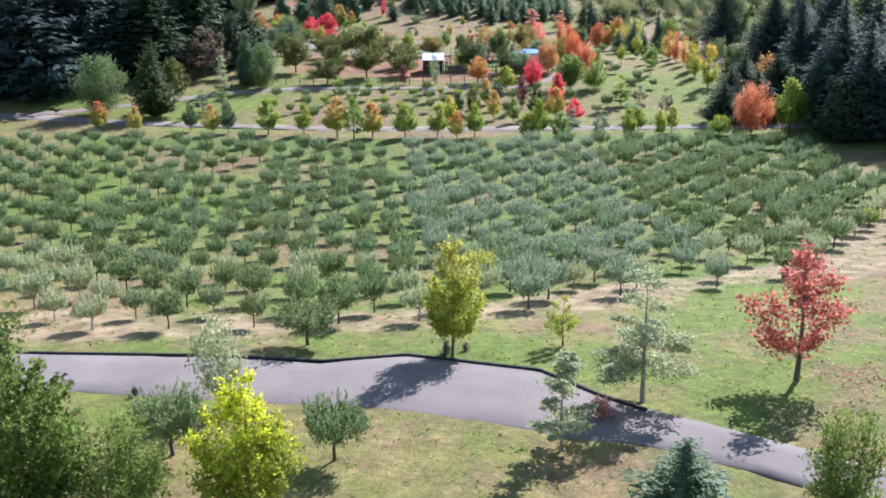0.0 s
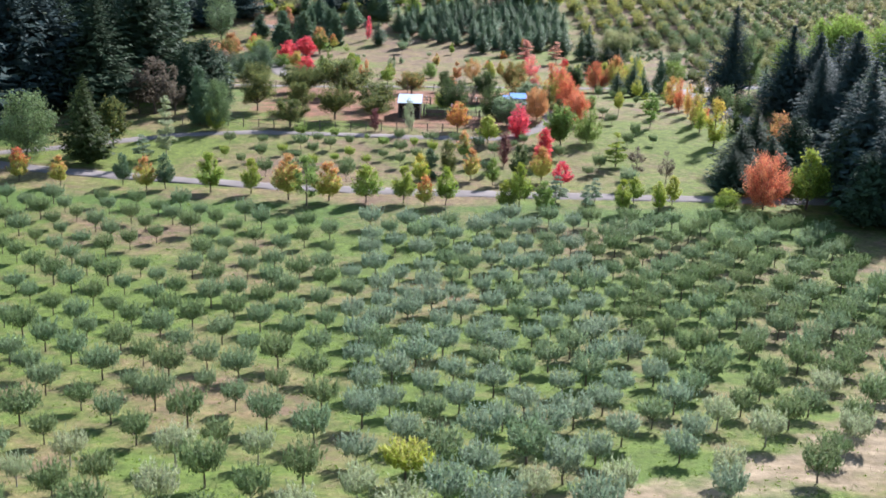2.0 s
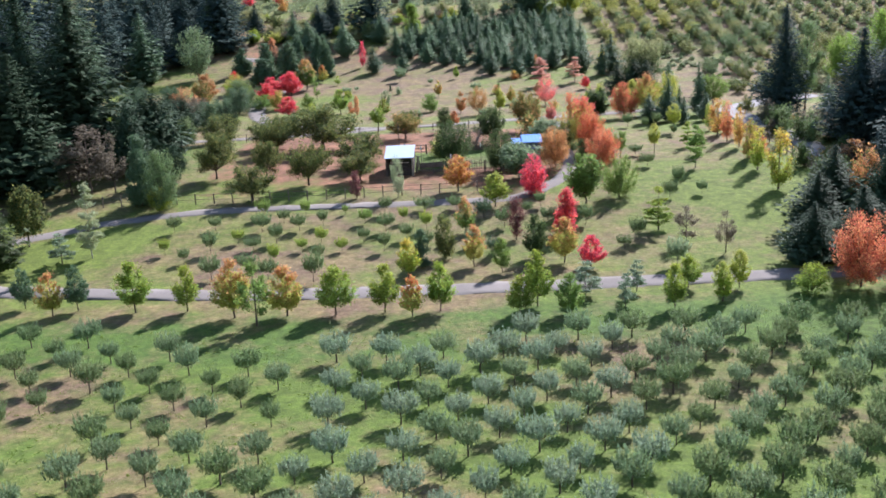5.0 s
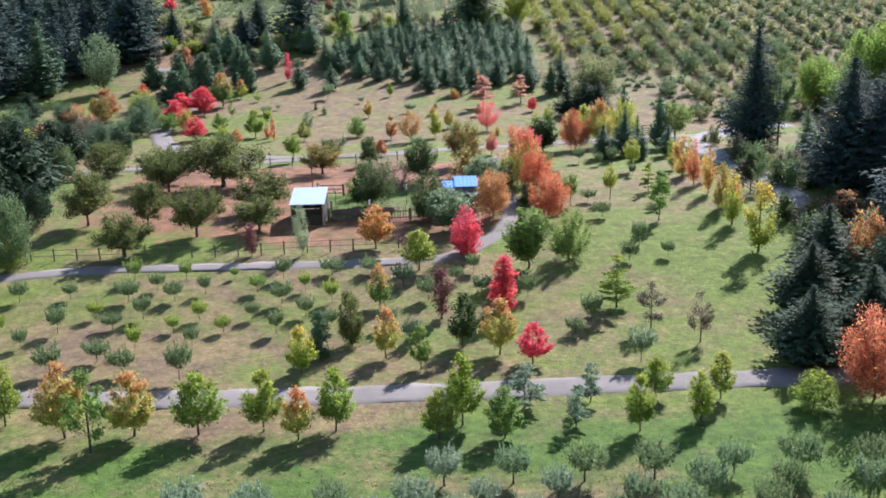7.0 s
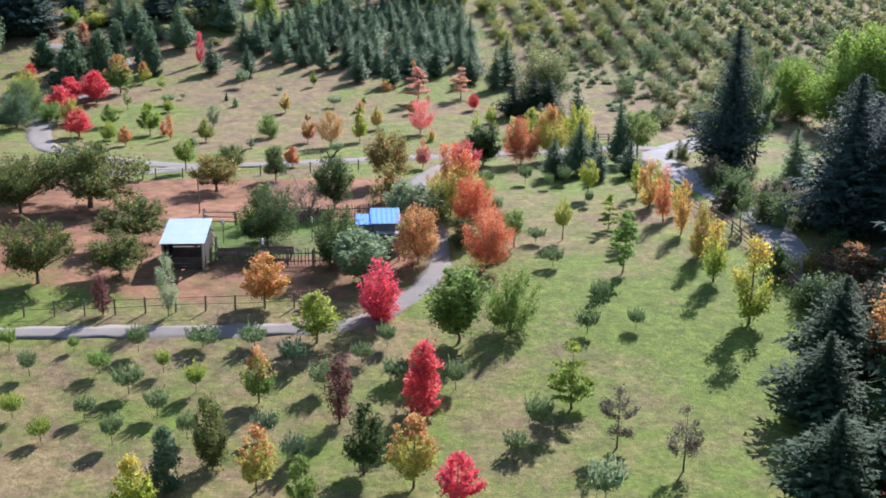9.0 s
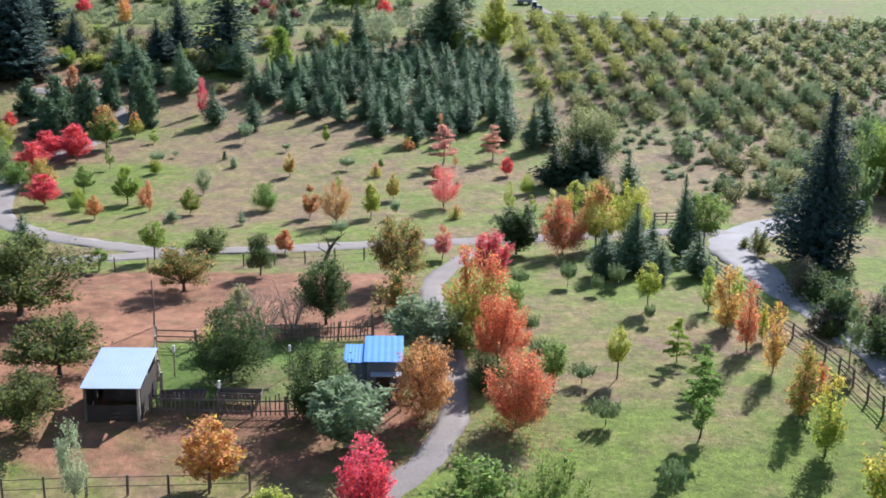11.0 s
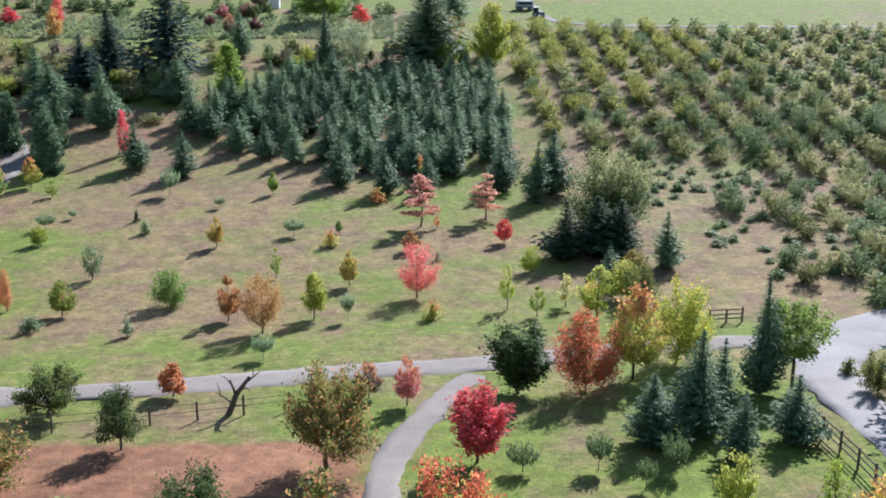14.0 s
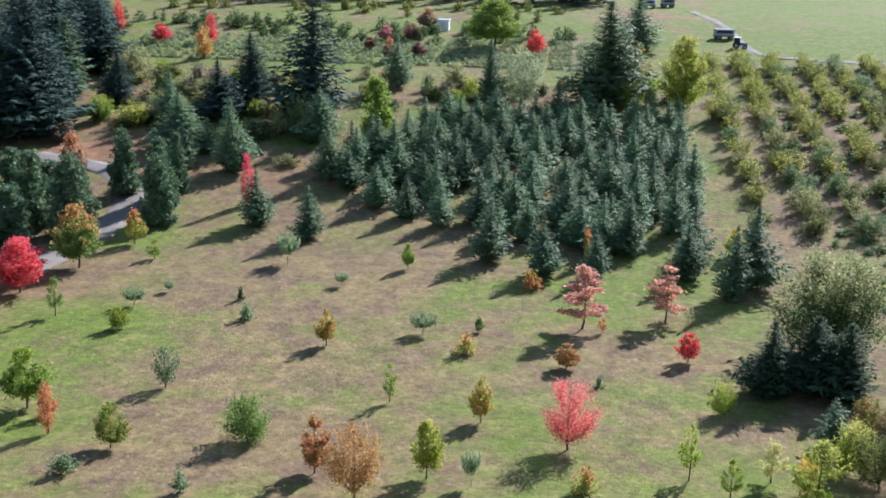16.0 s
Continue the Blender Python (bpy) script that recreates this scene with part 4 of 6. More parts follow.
plant("wispy", "grey", -7.2, 247.7, 3.2, 1.9)
plant("round", "lime", -14.7, 257.8, 1.8, 1.7)
plant("ball", "silver", -15.4, 262.8, 1.7, 1.9)
plant("ball", "silver", -13.9, 266.6, 1.0, 1.0)
plant("sparse", "green", -20.6, 259.5, 3.4, 1.5)
plant("oval", "lime_orange", 1.7, 257.3, 3.0, 1.7)
plant("sparse", "lime", 8.1, 248.0, 2.9, 1.1)
plant("oval", "lime_orange", 14.4, 245.9, 3.3, 1.6)
plant("shrub", "orange_lime", 12.2, 257.7, 1.7, 2.0)
plant("ball", "silver", 8.5, 260.9, 1.8, 2.0)
plant("oval", "lime", 4.9, 276.2, 2.6, 1.3)
plant("ball", "silver", 0.0, 270.7, 1.3, 1.2)
plant("shrub", "dark", -7.5, 265.7, 1.2, 0.8)
plant("shrub", "silver", -5.7, 261.6, 1.5, 1.4)
plant("layered", "pinktan", 20.6, 264.3, 5.5, 3.7, fine=1.6)
plant("layered", "pinktan", 27.2, 266.8, 4.9, 3.2, fine=1.6)
plant("oval", "red", 28.4, 258.8, 2.4, 1.7)
plant("oval", "tan", 19.6, 256.1, 2.0, 1.9)
plant("shrub", "orange_lime", 21.1, 237.2, 1.6, 1.8)
plant("sparse", "yellowlime", 27.0, 239.8, 3.8, 1.4)
plant("sparse", "lime", 29.1, 237.7, 2.7, 1.4)
plant("sparse", "paleyellow", 31.7, 240.4, 2.8, 1.8)
plant("round", "yellowlime", 30.0, 249.9, 2.5, 1.8)
plant("oval", "green", 12.7, 262.1, 1.3, 0.8)
plant("shrub", "yellow_orange", 16.1, 272.9, 1.7, 2.2)
plant("shrub", "silver", 21.9, 253.1, 0.9, 0.9)
plant("oval", "orange_green", -23.9, 271.2, 6.1, 4.2)
plant("oval", "red", -25.9, 264.2, 4.9, 4.0)
plant("oval", "orange_lime", -21.7, 278.7, 3.6, 2.0)
plant("sparse", "lime", -18.3, 274.9, 2.0, 1.5)
plant("ball", "silver", -6.1, 275.8, 2.9, 2.5)
plant("sparse", "orange", 22.2, 263.6, 1.4, 0.8)
plant("oval", "green", -20.9, 248.6, 3.1, 2.4)
plant("col", "orange", -12.7, 241.8, 2.2, 1.3)
plant("ball", "silver", 9.4, 227.8, 1.8, 1.6)
plant("round", "lime", -18.9, 239.1, 2.6, 2.2)
plant("oval", "orange", -16.2, 235.1, 2.6, 1.9)
plant("oval", "red", -23.2, 241.5, 3.6, 3.6)
plant("oval", "red", -29.6, 258.3, 3.8, 4.3)
plant("oval", "red", -29.5, 264.6, 3.9, 3.9)
plant("oval", "red", -27.3, 267.5, 3.9, 3.8)
plant("oval", "red", -40.0, 282.2, 2.6, 1.9)
plant("round", "yellowlime", -37.4, 269.4, 4.1, 4.7, fine=2)
plant("round", "lime", -34.8, 259.1, 4.5, 4.4)
plant("spruce", "darkgreen", -19.5, 222.8, 3.4, 1.9)
plant("round", "lime_orange", -26.2, 250.4, 3.6, 3.5)
# junction
plant("round", "redorange_olive", 30.2, 221.0, 5.6, 4.3, fine=2.2)
plant("vase", "dense", 26.0, 221.0, 4.8, 4.3, fine=1.4)
plant("oval", "orange_lime", 33.7, 223.6, 6.6, 3.7, fine=2)
plant("round", "lime_yellow", 37.4, 227.0, 6.2, 4.8, fine=2)
plant("sparse", "yellowlime", 33.6, 236.9, 4.5, 3.1)
plant("spruce", "darkgreen", 32.5, 212.5, 4.3, 3.0, fine=2)
plant("spruce", "darkgreen", 35.5, 214.3, 6.2, 3.2, fine=2)
plant("spruce", "darkgreen", 37.0, 210.7, 3.9, 2.2, fine=2)
plant("spruce", "darkgreen", 41.1, 220.6, 7.8, 2.6, fine=2)
plant("spruce", "darkgreen", 37.6, 217.0, 4.9, 2.3)
plant("standard", "green", 43.6, 222.0, 6.1, 4.3, fine=2)
plant("spruce", "darkgreen", 40.7, 213.0, 4.0, 2.8, fine=2)
plant("spruce", "bluegreen", 42.0, 251.0, 5.2, 2.8)
plant("spruce", "dark", 33.4, 253.5, 5.5, 3.9)
plant("spruce", "darkgreen", 33.1, 273.1, 6.6, 3.1)
plant("spruce", "darkgreen", 35.2, 276.6, 7.3, 4.2)
plant("spruce", "dark", 36.5, 254.9, 5.5, 5.4)
plant("spruce", "dark", 38.5, 254.0, 5.5, 4.7)
# meadow edge conifers
plant("spruce", "darkgreen", -12.0, 286.2, 5.6, 3.7)
plant("spruce", "darkgreen", -6.0, 282.9, 5.3, 3.2)
plant("col", "red", -14.7, 292.0, 5.7, 1.5)
plant("spruce", "darkgreen", 11.9, 279.8, 5.8, 3.4)
plant("spruce", "darkgreen", 16.9, 276.7, 5.1, 3.3)
plant("spruce", "darkgreen", 21.5, 276.5, 4.6, 2.6)
plant("col", "redorange_lime", 20.8, 280.2, 3.7, 0.9)
plant("spruce", "darkgreen", 24.6, 283.9, 5.5, 3.5)
plant("spruce", "darkgreen", 29.6, 278.1, 5.7, 3.4)
plant("oval", "yellow", 34.6, 284.8, 3.0, 2.1)
plant("thuja", "darkgreen", -28.5, 293.1, 7.0, 3.5)
plant("thuja", "darkgreen", -23.0, 294.3, 6.5, 2.2)
plant("thuja", "darkgreen", -21.5, 284.6, 7.0, 3.7)
plant("thuja", "darkgreen", -33.1, 281.4, 7.7, 4.8)
plant("thuja", "darkgreen", -28.2, 279.6, 8.0, 5.0)
plant("thuja", "darkgreen", -33.2, 276.9, 5.5, 4.9)
plant("oval", "orange_brown", -33.2, 291.2, 7.3, 3.0)
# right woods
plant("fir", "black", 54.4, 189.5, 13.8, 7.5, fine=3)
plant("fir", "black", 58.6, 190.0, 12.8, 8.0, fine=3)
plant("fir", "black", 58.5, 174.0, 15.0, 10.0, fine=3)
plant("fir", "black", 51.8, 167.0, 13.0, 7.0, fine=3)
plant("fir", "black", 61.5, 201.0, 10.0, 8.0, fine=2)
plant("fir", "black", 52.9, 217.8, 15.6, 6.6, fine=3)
plant("sparse", "greygreen", 56.9, 220.9, 13.6, 4.6, fine=2)
plant("spruce", "silver", 54.9, 203.9, 6.7, 3.5, fine=2)
plant("round", "lightgreen", 89.0, 242.0, 13.4, 11.0, fine=2)
plant("round", "lightgreen", 72.6, 252.0, 9.0, 7.0, fine=2)
plant("round", "orange_redorange", 38.4, 140.6, 6.6, 5.2, fine=2.4)
plant("round", "lime", 34.1, 139.6, 2.5, 3.1)
plant("col2", "orange_olive", 45.8, 161.5, 6.9, 3.3, fine=1.6)
# left
plant("round", "greygreen", -46.7, 155.5, 8.3, 7.6, fine=1.6)
plant("spruce", "dense", -38.8, 153.4, 10.6, 5.4, fine=2)
plant("oval", "olive", -38.0, 161.4, 6.7, 3.6)
plant("layered", "pale", -30.3, 157.2, 7.8, 2.4)
plant("layered", "silvergreen", -32.8, 155.9, 3.2, 2.6)
plant("round", "greygreen", -26.8, 171.8, 7.0, 4.0, fine=1.4)
plant("round", "yellowlime", -27.1, 171.0, 3.0, 2.5)
plant("pyr", "darkgreen", -29.6, 173.7, 8.3, 3.5)
plant("wispy", "grey", -48.2, 286.8, 11.3, 7.3, fine=1.6)
plant("spruce", "silver", -57.6, 285.7, 4.4, 2.5)
plant("thuja", "darkgreen", -39.5, 290.1, 5.4, 4.3)
plant("thuja", "darkgreen", -34.2, 287.3, 5.1, 5.0)
plant("thuja", "darkgreen", -31.0, 286.9, 5.5, 2.9)
plant("thuja", "darkgreen", -23.6, 290.5, 7.0, 3.6)
plant("oval", "tan", -41.2, 261.0, 5.6, 4.6)
plant("round", "orange_brown", -42.6, 249.2, 4.9, 5.2, fine=2)
plant("round", "darkgreen", -32.7, 247.6, 4.8, 5.2, fine=2)
plant("round", "green", -29.3, 251.9, 2.7, 4.4)
plant("oval", "orange", -46.5, 242.7, 2.8, 2.5)
# young rows
plant("young", "greygreen", -8.5, 164.3, 1.8, 1.3, group="young fruit rows")
plant("young", "green", -6.5, 167.6, 1.1, 0.8, group="young fruit rows")
plant("young", "green", -4.2, 164.4, 1.6, 1.6, group="young fruit rows")
plant("young", "greygreen", -2.3, 167.3, 2.0, 1.4, group="young fruit rows")
plant("young", "lime", -0.2, 164.4, 1.7, 1.1, group="young fruit rows")
plant("young", "greygreen", -1.9, 161.7, 2.0, 1.9, group="young fruit rows")
plant("young", "lime", 2.2, 161.7, 2.0, 1.4, group="young fruit rows")
plant("young", "lime", -8.1, 159.0, 1.7, 1.4, group="young fruit rows")
plant("young", "greygreen", -3.9, 158.8, 1.5, 1.3, group="young fruit rows")
plant("young", "lime", -5.8, 156.4, 1.4, 1.4, group="young fruit rows")
plant("young", "greygreen", -1.7, 155.8, 2.0, 1.4, group="young fruit rows")
plant("young", "greygreen", 0.3, 158.9, 1.8, 1.5, group="young fruit rows")
plant("young", "greygreen", 2.4, 156.2, 1.8, 1.3, group="young fruit rows")
plant("young", "greygreen", 1.8, 167.9, 1.5, 2.2, group="young fruit rows")
plant("young", "greygreen", 5.2, 167.8, 1.5, 2.1, group="young fruit rows")
plant("young", "darkgreen", 8.0, 164.8, 2.1, 2.0, group="young fruit rows")
plant("young", "greygreen", 10.0, 161.6, 2.0, 1.9, group="young fruit rows")
plant("young", "greygreen", 12.3, 165.3, 1.4, 1.5, group="young fruit rows")
plant("young", "greygreen", 14.0, 167.5, 1.7, 1.4, group="young fruit rows")
plant("young", "greygreen", 14.4, 162.6, 1.6, 1.8, group="young fruit rows")
plant("young", "greygreen", 18.1, 161.5, 2.0, 1.6, group="young fruit rows")
plant("young", "darkgreen", 6.8, 156.2, 1.8, 1.6, group="young fruit rows")
plant("young", "darkgreen", 8.7, 152.9, 2.0, 1.5, group="young fruit rows")
plant("young", "greygreen", -23.8, 164.0, 1.8, 1.6, group="young fruit rows")
plant("young", "greygreen", -19.6, 164.1, 1.5, 1.4, group="young fruit rows")
plant("young", "greygreen", -18.7, 157.2, 2.4, 1.7, group="young fruit rows")
plant("young", "lime", -16.5, 159.9, 1.5, 1.3, group="young fruit rows")
plant("young", "greygreen", -14.6, 163.1, 2.0, 2.1, group="young fruit rows")
plant("young", "greygreen", -14.6, 157.6, 1.4, 1.8, group="young fruit rows")
plant("young", "greygreen", -12.6, 159.5, 2.1, 1.6, group="young fruit rows")
plant("young", "lime", -11.9, 153.5, 2.0, 1.3, group="young fruit rows")
plant("young", "greygreen", -14.2, 151.4, 1.8, 2.0, group="young fruit rows")
plant("young", "greygreen", -11.8, 148.9, 2.2, 2.1, group="young fruit rows")
plant("young", "greygreen", -7.5, 147.6, 3.0, 2.0, group="young fruit rows")
plant("young", "lime", -9.7, 156.8, 1.4, 1.3, group="young fruit rows")
plant("young", "greygreen", -7.8, 154.0, 1.6, 1.3, group="young fruit rows")
plant("young", "greygreen", -17.0, 149.4, 2.4, 2.2, group="young fruit rows")
plant("young", "greygreen", -20.7, 154.6, 1.6, 1.2, group="young fruit rows")
plant("young", "greygreen", -10.8, 163.0, 1.8, 1.8, group="young fruit rows")
plant("young", "greygreen", -12.7, 165.5, 1.6, 1.4, group="young fruit rows")
plant("young", "lime", -23.2, 157.4, 1.7, 1.3, group="young fruit rows")
plant("young", "green", -15.1, 167.7, 2.1, 1.5, group="young fruit rows")
plant("young", "green", -10.7, 167.8, 1.7, 1.3, group="young fruit rows")
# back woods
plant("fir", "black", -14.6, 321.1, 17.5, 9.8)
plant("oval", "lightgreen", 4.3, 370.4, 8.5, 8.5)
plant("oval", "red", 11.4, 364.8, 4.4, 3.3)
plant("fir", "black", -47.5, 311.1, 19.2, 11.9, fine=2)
plant("round", "greygreen", -14.5, 325.5, 3.8, 5.2)
plant("oval", "orange_brown", -10.8, 356.3, 4.0, 2.6)
plant("oval", "purple", -7.1, 361.3, 2.3, 2.7)
plant("oval", "purple", -15.5, 364.3, 2.3, 2.3)
plant("round", "lightgreen", 76.9, 244.4, 13.6, 11.4, fine=2)
plant("round", "lightgreen", 82.0, 246.2, 14.5, 9.3, fine=2)
plant("oval", "orange_brown", 73.3, 250.3, 5.2, 2.4)
# wood edge
plant("oval", "lime", 43.2, 141.0, 7.0, 4.6)
plant("oval", "orange_brown", 49.7, 177.4, 3.2, 4.7)
plant("round", "greygreen", 48.4, 144.7, 4.5, 5.1, fine=2)
plant("round", "lime", 52.7, 145.2, 4.9, 5.7, fine=2)
plant("spruce", "darkgreen", 52.3, 159.4, 6.1, 3.2)
plant("oval", "limeyellow", -43.1, 227.2, 4.5, 3.0)
plant("oval", "limeyellow", -51.2, 235.1, 3.2, 2.3)
plant("round", "darkgreen", -43.7, 219.8, 5.8, 5.0, fine=2)
plant("round", "greygreen", -35.0, 206.7, 5.3, 5.2, fine=2)
plant("round", "olive", -28.4, 210.8, 4.4, 6.0, fine=2)
plant("round", "darkgreen", -34.5, 229.9, 4.6, 4.5, fine=2)
plant("round", "greygreen", -32.4, 206.7, 4.6, 3.9)
plant("round", "dark", -29.8, 224.8, 4.5, 2.9)
plant("round", "greygreen", -33.6, 254.7, 5.3, 6.1, fine=2)
# column row by the wood
plant("col", "yellow_lime", 39.5, 170.2, 6.7, 2.8, group="column tree row", fine=1.4)
plant("col", "yellow_lime", 39.2, 177.9, 5.3, 2.1, group="column tree row", fine=1.4)
plant("col", "lime_orange", 39.5, 182.9, 5.0, 2.0, group="column tree row", fine=1.4)
plant("col", "brown", 40.3, 184.6, 3.4, 1.3, group="column tree row")
plant("col", "orange_yellow", 39.8, 189.5, 5.2, 1.5, group="column tree row", fine=1.4)
plant("col", "redorange_orange", 39.3, 193.6, 5.4, 1.7, group="column tree row", fine=1.4)
plant("col", "yellow", 40.9, 195.4, 3.0, 1.0, group="column tree row")
plant("col", "orange_yellow", 38.9, 197.9, 5.1, 2.1, group="column tree row", fine=1.4)
plant("col", "lime", 38.9, 202.4, 3.9, 1.5, group="column tree row", fine=1.4)
plant("col", "yellowlime", 40.3, 200.2, 4.4, 1.2, group="column tree row")
plant("shrub", "redorange", 42.0, 186.7, 2.0, 1.2, group="column tree row")
plant("shrub", "olive", 46.0, 196.4, 1.4, 1.9, group="column tree row")
plant("round", "olive", 48.5, 221.0, 2.8, 2.3, group="column tree row")
plant("shrub", "olive", 48.2, 224.5, 1.2, 1.5, group="column tree row")
plant("sparse", "greygreen", 45.3, 190.4, 4.7, 1.8, group="column tree row")
# dark trees by the wood
plant("pine", "dark", -32.9, 194.4, 9.2, 7.8)
plant("sparse", "brown", -37.2, 179.8, 8.3, 6.7)
plant("sparse", "brown", -34.3, 179.5, 7.2, 3.5)
plant("sparse", "brown", -39.2, 179.1, 6.3, 3.5)
plant("pine", "dark", -34.5, 187.6, 9.1, 5.2)
plant("pine", "dark", -35.9, 198.4, 8.1, 5.5)
plant("pine", "dark", -34.4, 206.7, 6.3, 4.5)
plant("pine", "dark", -36.4, 223.8, 5.3, 4.4)
plant("pine", "dark", -31.2, 181.7, 6.0, 3.2)
# woodland behind the plantation
plant("spruce", "black", -42.5, 325.9, 7.4, 4.2, fine=2)
plant("round", "lime", -41.7, 318.0, 3.6, 3.4)
plant("hazel", "yellowlime", -36.9, 317.0, 3.0, 5.0)
plant("shrub", "hazel", -45.2, 338.4, 4.6, 8.4)
plant("shrub", "olive", -38.5, 331.0, 3.4, 5.5)
plant("shrub", "brown", -34.5, 335.0, 3.6, 5.0)
plant("spruce", "bluegreen", -28.2, 309.3, 6.6, 6.0, fine=2)
plant("spruce", "black", -27.0, 320.9, 7.6, 6.4, fine=2)
plant("spruce", "bluegreen", -19.4, 301.8, 8.4, 4.2, fine=2)
plant("fir", "black", -24.4, 326.8, 9.7, 6.4, fine=2)
plant("shrub", "hazel", -17.9, 315.7, 3.2, 4.3)
plant("spruce", "bluegreen", -12.0, 313.5, 6.7, 5.2, fine=2)
plant("round", "greygreen", -15.0, 316.0, 5.4, 3.4)
plant("spruce", "bluegreen", -8.1, 300.9, 6.5, 3.7, fine=2)
# a conifer, built leafy; its lit top is put into the light green
plant("pyr", "lightgreen", -4.8, 312.9, 8.9, 4.4, fine=1.6)
plant("spruce", "bluegreen", -6.9, 339.9, 7.3, 4.1)
plant("spruce", "bluegreen", -3.6, 307.0, 5.6, 3.8, fine=2)
plant("spruce", "bluegreen", 3.1, 307.3, 6.8, 3.9)
plant("spruce", "darkgreen", 7.1, 331.5, 9.2, 3.6, fine=2)
plant("wispy", "pale", 11.8, 332.1, 7.8, 5.4, fine=1.6)
plant("shrub", "hazel", 1.6, 339.3, 3.9, 6.5)
plant("shrub", "yellowlime", 4.2, 336.3, 3.0, 3.5)
plant("fir", "darkgreen", 22.6, 334.2, 13.9, 10.4, fine=2)
plant("shrub", "olive_orange", 26.8, 352.6, 5.2, 5.4)
plant("round", "lime", 25.6, 332.2, 4.1, 3.8)
plant("oval", "yellowlime_lime", 32.6, 331.3, 10.8, 6.0, fine=2.5)
plant("fir", "bluegreen", 27.9, 372.0, 9.5, 6.4)
plant("sparse", "orange_brown", 31.0, 325.2, 2.6, 2.2)
plant("hazel", "yellowlime_olive", 36.5, 330.0, 3.6, 3.0)
# red trees of the nursery
plant("col", "pinkred", -69.1, 374.5, 5.6, 2.8)
plant("col", "red", -61.6, 372.6, 5.6, 2.7)
plant("oval", "red", -51.0, 364.8, 3.3, 3.5)
plant("col", "red", -42.8, 366.5, 4.9, 2.6)
plant("col", "orange_yellow", -40.0, 354.0, 5.2, 3.0)
plant("oval", "pinkgreen", -14.5, 373.0, 2.8, 3.0)
plant("oval", "orange_brown", -9.0, 384.0, 4.2, 3.6)
plant("oval", "orange", 2.2, 398.0, 4.0, 4.6)
plant("round", "purple", -10.2, 374.5, 3.0, 3.0)
# thicket by the junction
plant("spruce", "darkgreen", 36.0, 245.4, 3.6, 2.4)
plant("round", "olive_orange", 38.9, 248.4, 2.7, 2.2)
plant("round", "yellowlime", 36.5, 242.6, 3.4, 2.7)
plant("round", "olive", 37.7, 240.6, 3.7, 2.9)
plant("round", "yellow_orange", 33.4, 238.9, 2.8, 1.6)
# dark edge of the meadow
plant("round", "darkgreen", -50.6, 246.1, 5.8, 5.7, fine=2)
plant("pine", "dark", -40.9, 229.9, 5.2, 5.1)
plant("round", "darkgreen", -44.8, 250.8, 5.1, 5.0, fine=2)
plant("round", "brown", -38.1, 239.9, 4.4, 4.7, fine=2)
plant("round", "darkgreen", -32.9, 233.9, 4.6, 4.5, fine=2)
plant("round", "olive_orange", -41.3, 257.7, 4.8, 4.3)
plant("pine", "dark", -43.0, 218.2, 4.8, 4.7)
plant("pine", "dark", -54.7, 263.9, 4.5, 4.5)
# round the hut and the bend of the lane
plant("round", "redorange_orange", 22.1, 181.3, 4.9, 4.5, fine=2.4)
plant("round", "redorange", 21.7, 190.4, 5.3, 3.9, fine=2)
plant("round", "redorange_lime", 20.4, 196.2, 6.9, 4.5, fine=1.8)
plant("vase", "crimson_redpink", 22.7, 210.3, 4.6, 3.2, fine=1.6)
plant("vase", "silver", 16.3, 192.3, 4.3, 4.7, fine=1.8)
plant("vase", "silver", 12.4, 178.8, 4.3, 4.6, fine=1.8)
plant("round", "dense", 10.4, 182.0, 5.2, 4.2, fine=1.4)
plant("round", "orange_tan", 16.8, 182.6, 5.0, 3.7, fine=1.6)
plant("round", "dense", 20.6, 186.4, 2.8, 2.3, fine=1.4)
plant("round", "olive", 18.9, 192.5, 4.0, 2.4, fine=1.4)
# sunlit gold top over darker olive is put into the two leaf tones
plant("round", "hazel_dense", 39.0, 261.0, 8.6, 8.6, fine=2.6)


# ---- spruce plantation ----
def inside(x, y, poly):
    hit = False
    for (ax, ay), (bx, by) in zip(poly, poly[1:] + poly[:1]):
        if (ay > y) != (by > y) and x < (bx - ax) * (y - ay) / (by - ay) + ax:
            hit = not hit
    return hit


BLOCK = [(-10, 300), (0, 291), (14, 284), (31, 281.5), (33, 305), (32, 328), (7, 326), (-2, 320)]
for j in range(16):
    for i in range(18):
        x, y = -10 + 4.0 * i + (j % 2) * 1.6 + rng.normal(0, 0.5), 282 + 4.0 * j + rng.normal(0, 0.5)
        if inside(x, y, BLOCK) and rng.random() < 0.93:
            h = 4.1 + 1.7 * rng.random()
            plant("spruce", "bluegreen" if rng.random() < 0.75 else "darkgreen", x, y, h, h * (0.60 + 0.18 * rng.random()), " in a close plantation", "spruce plantation", 3)

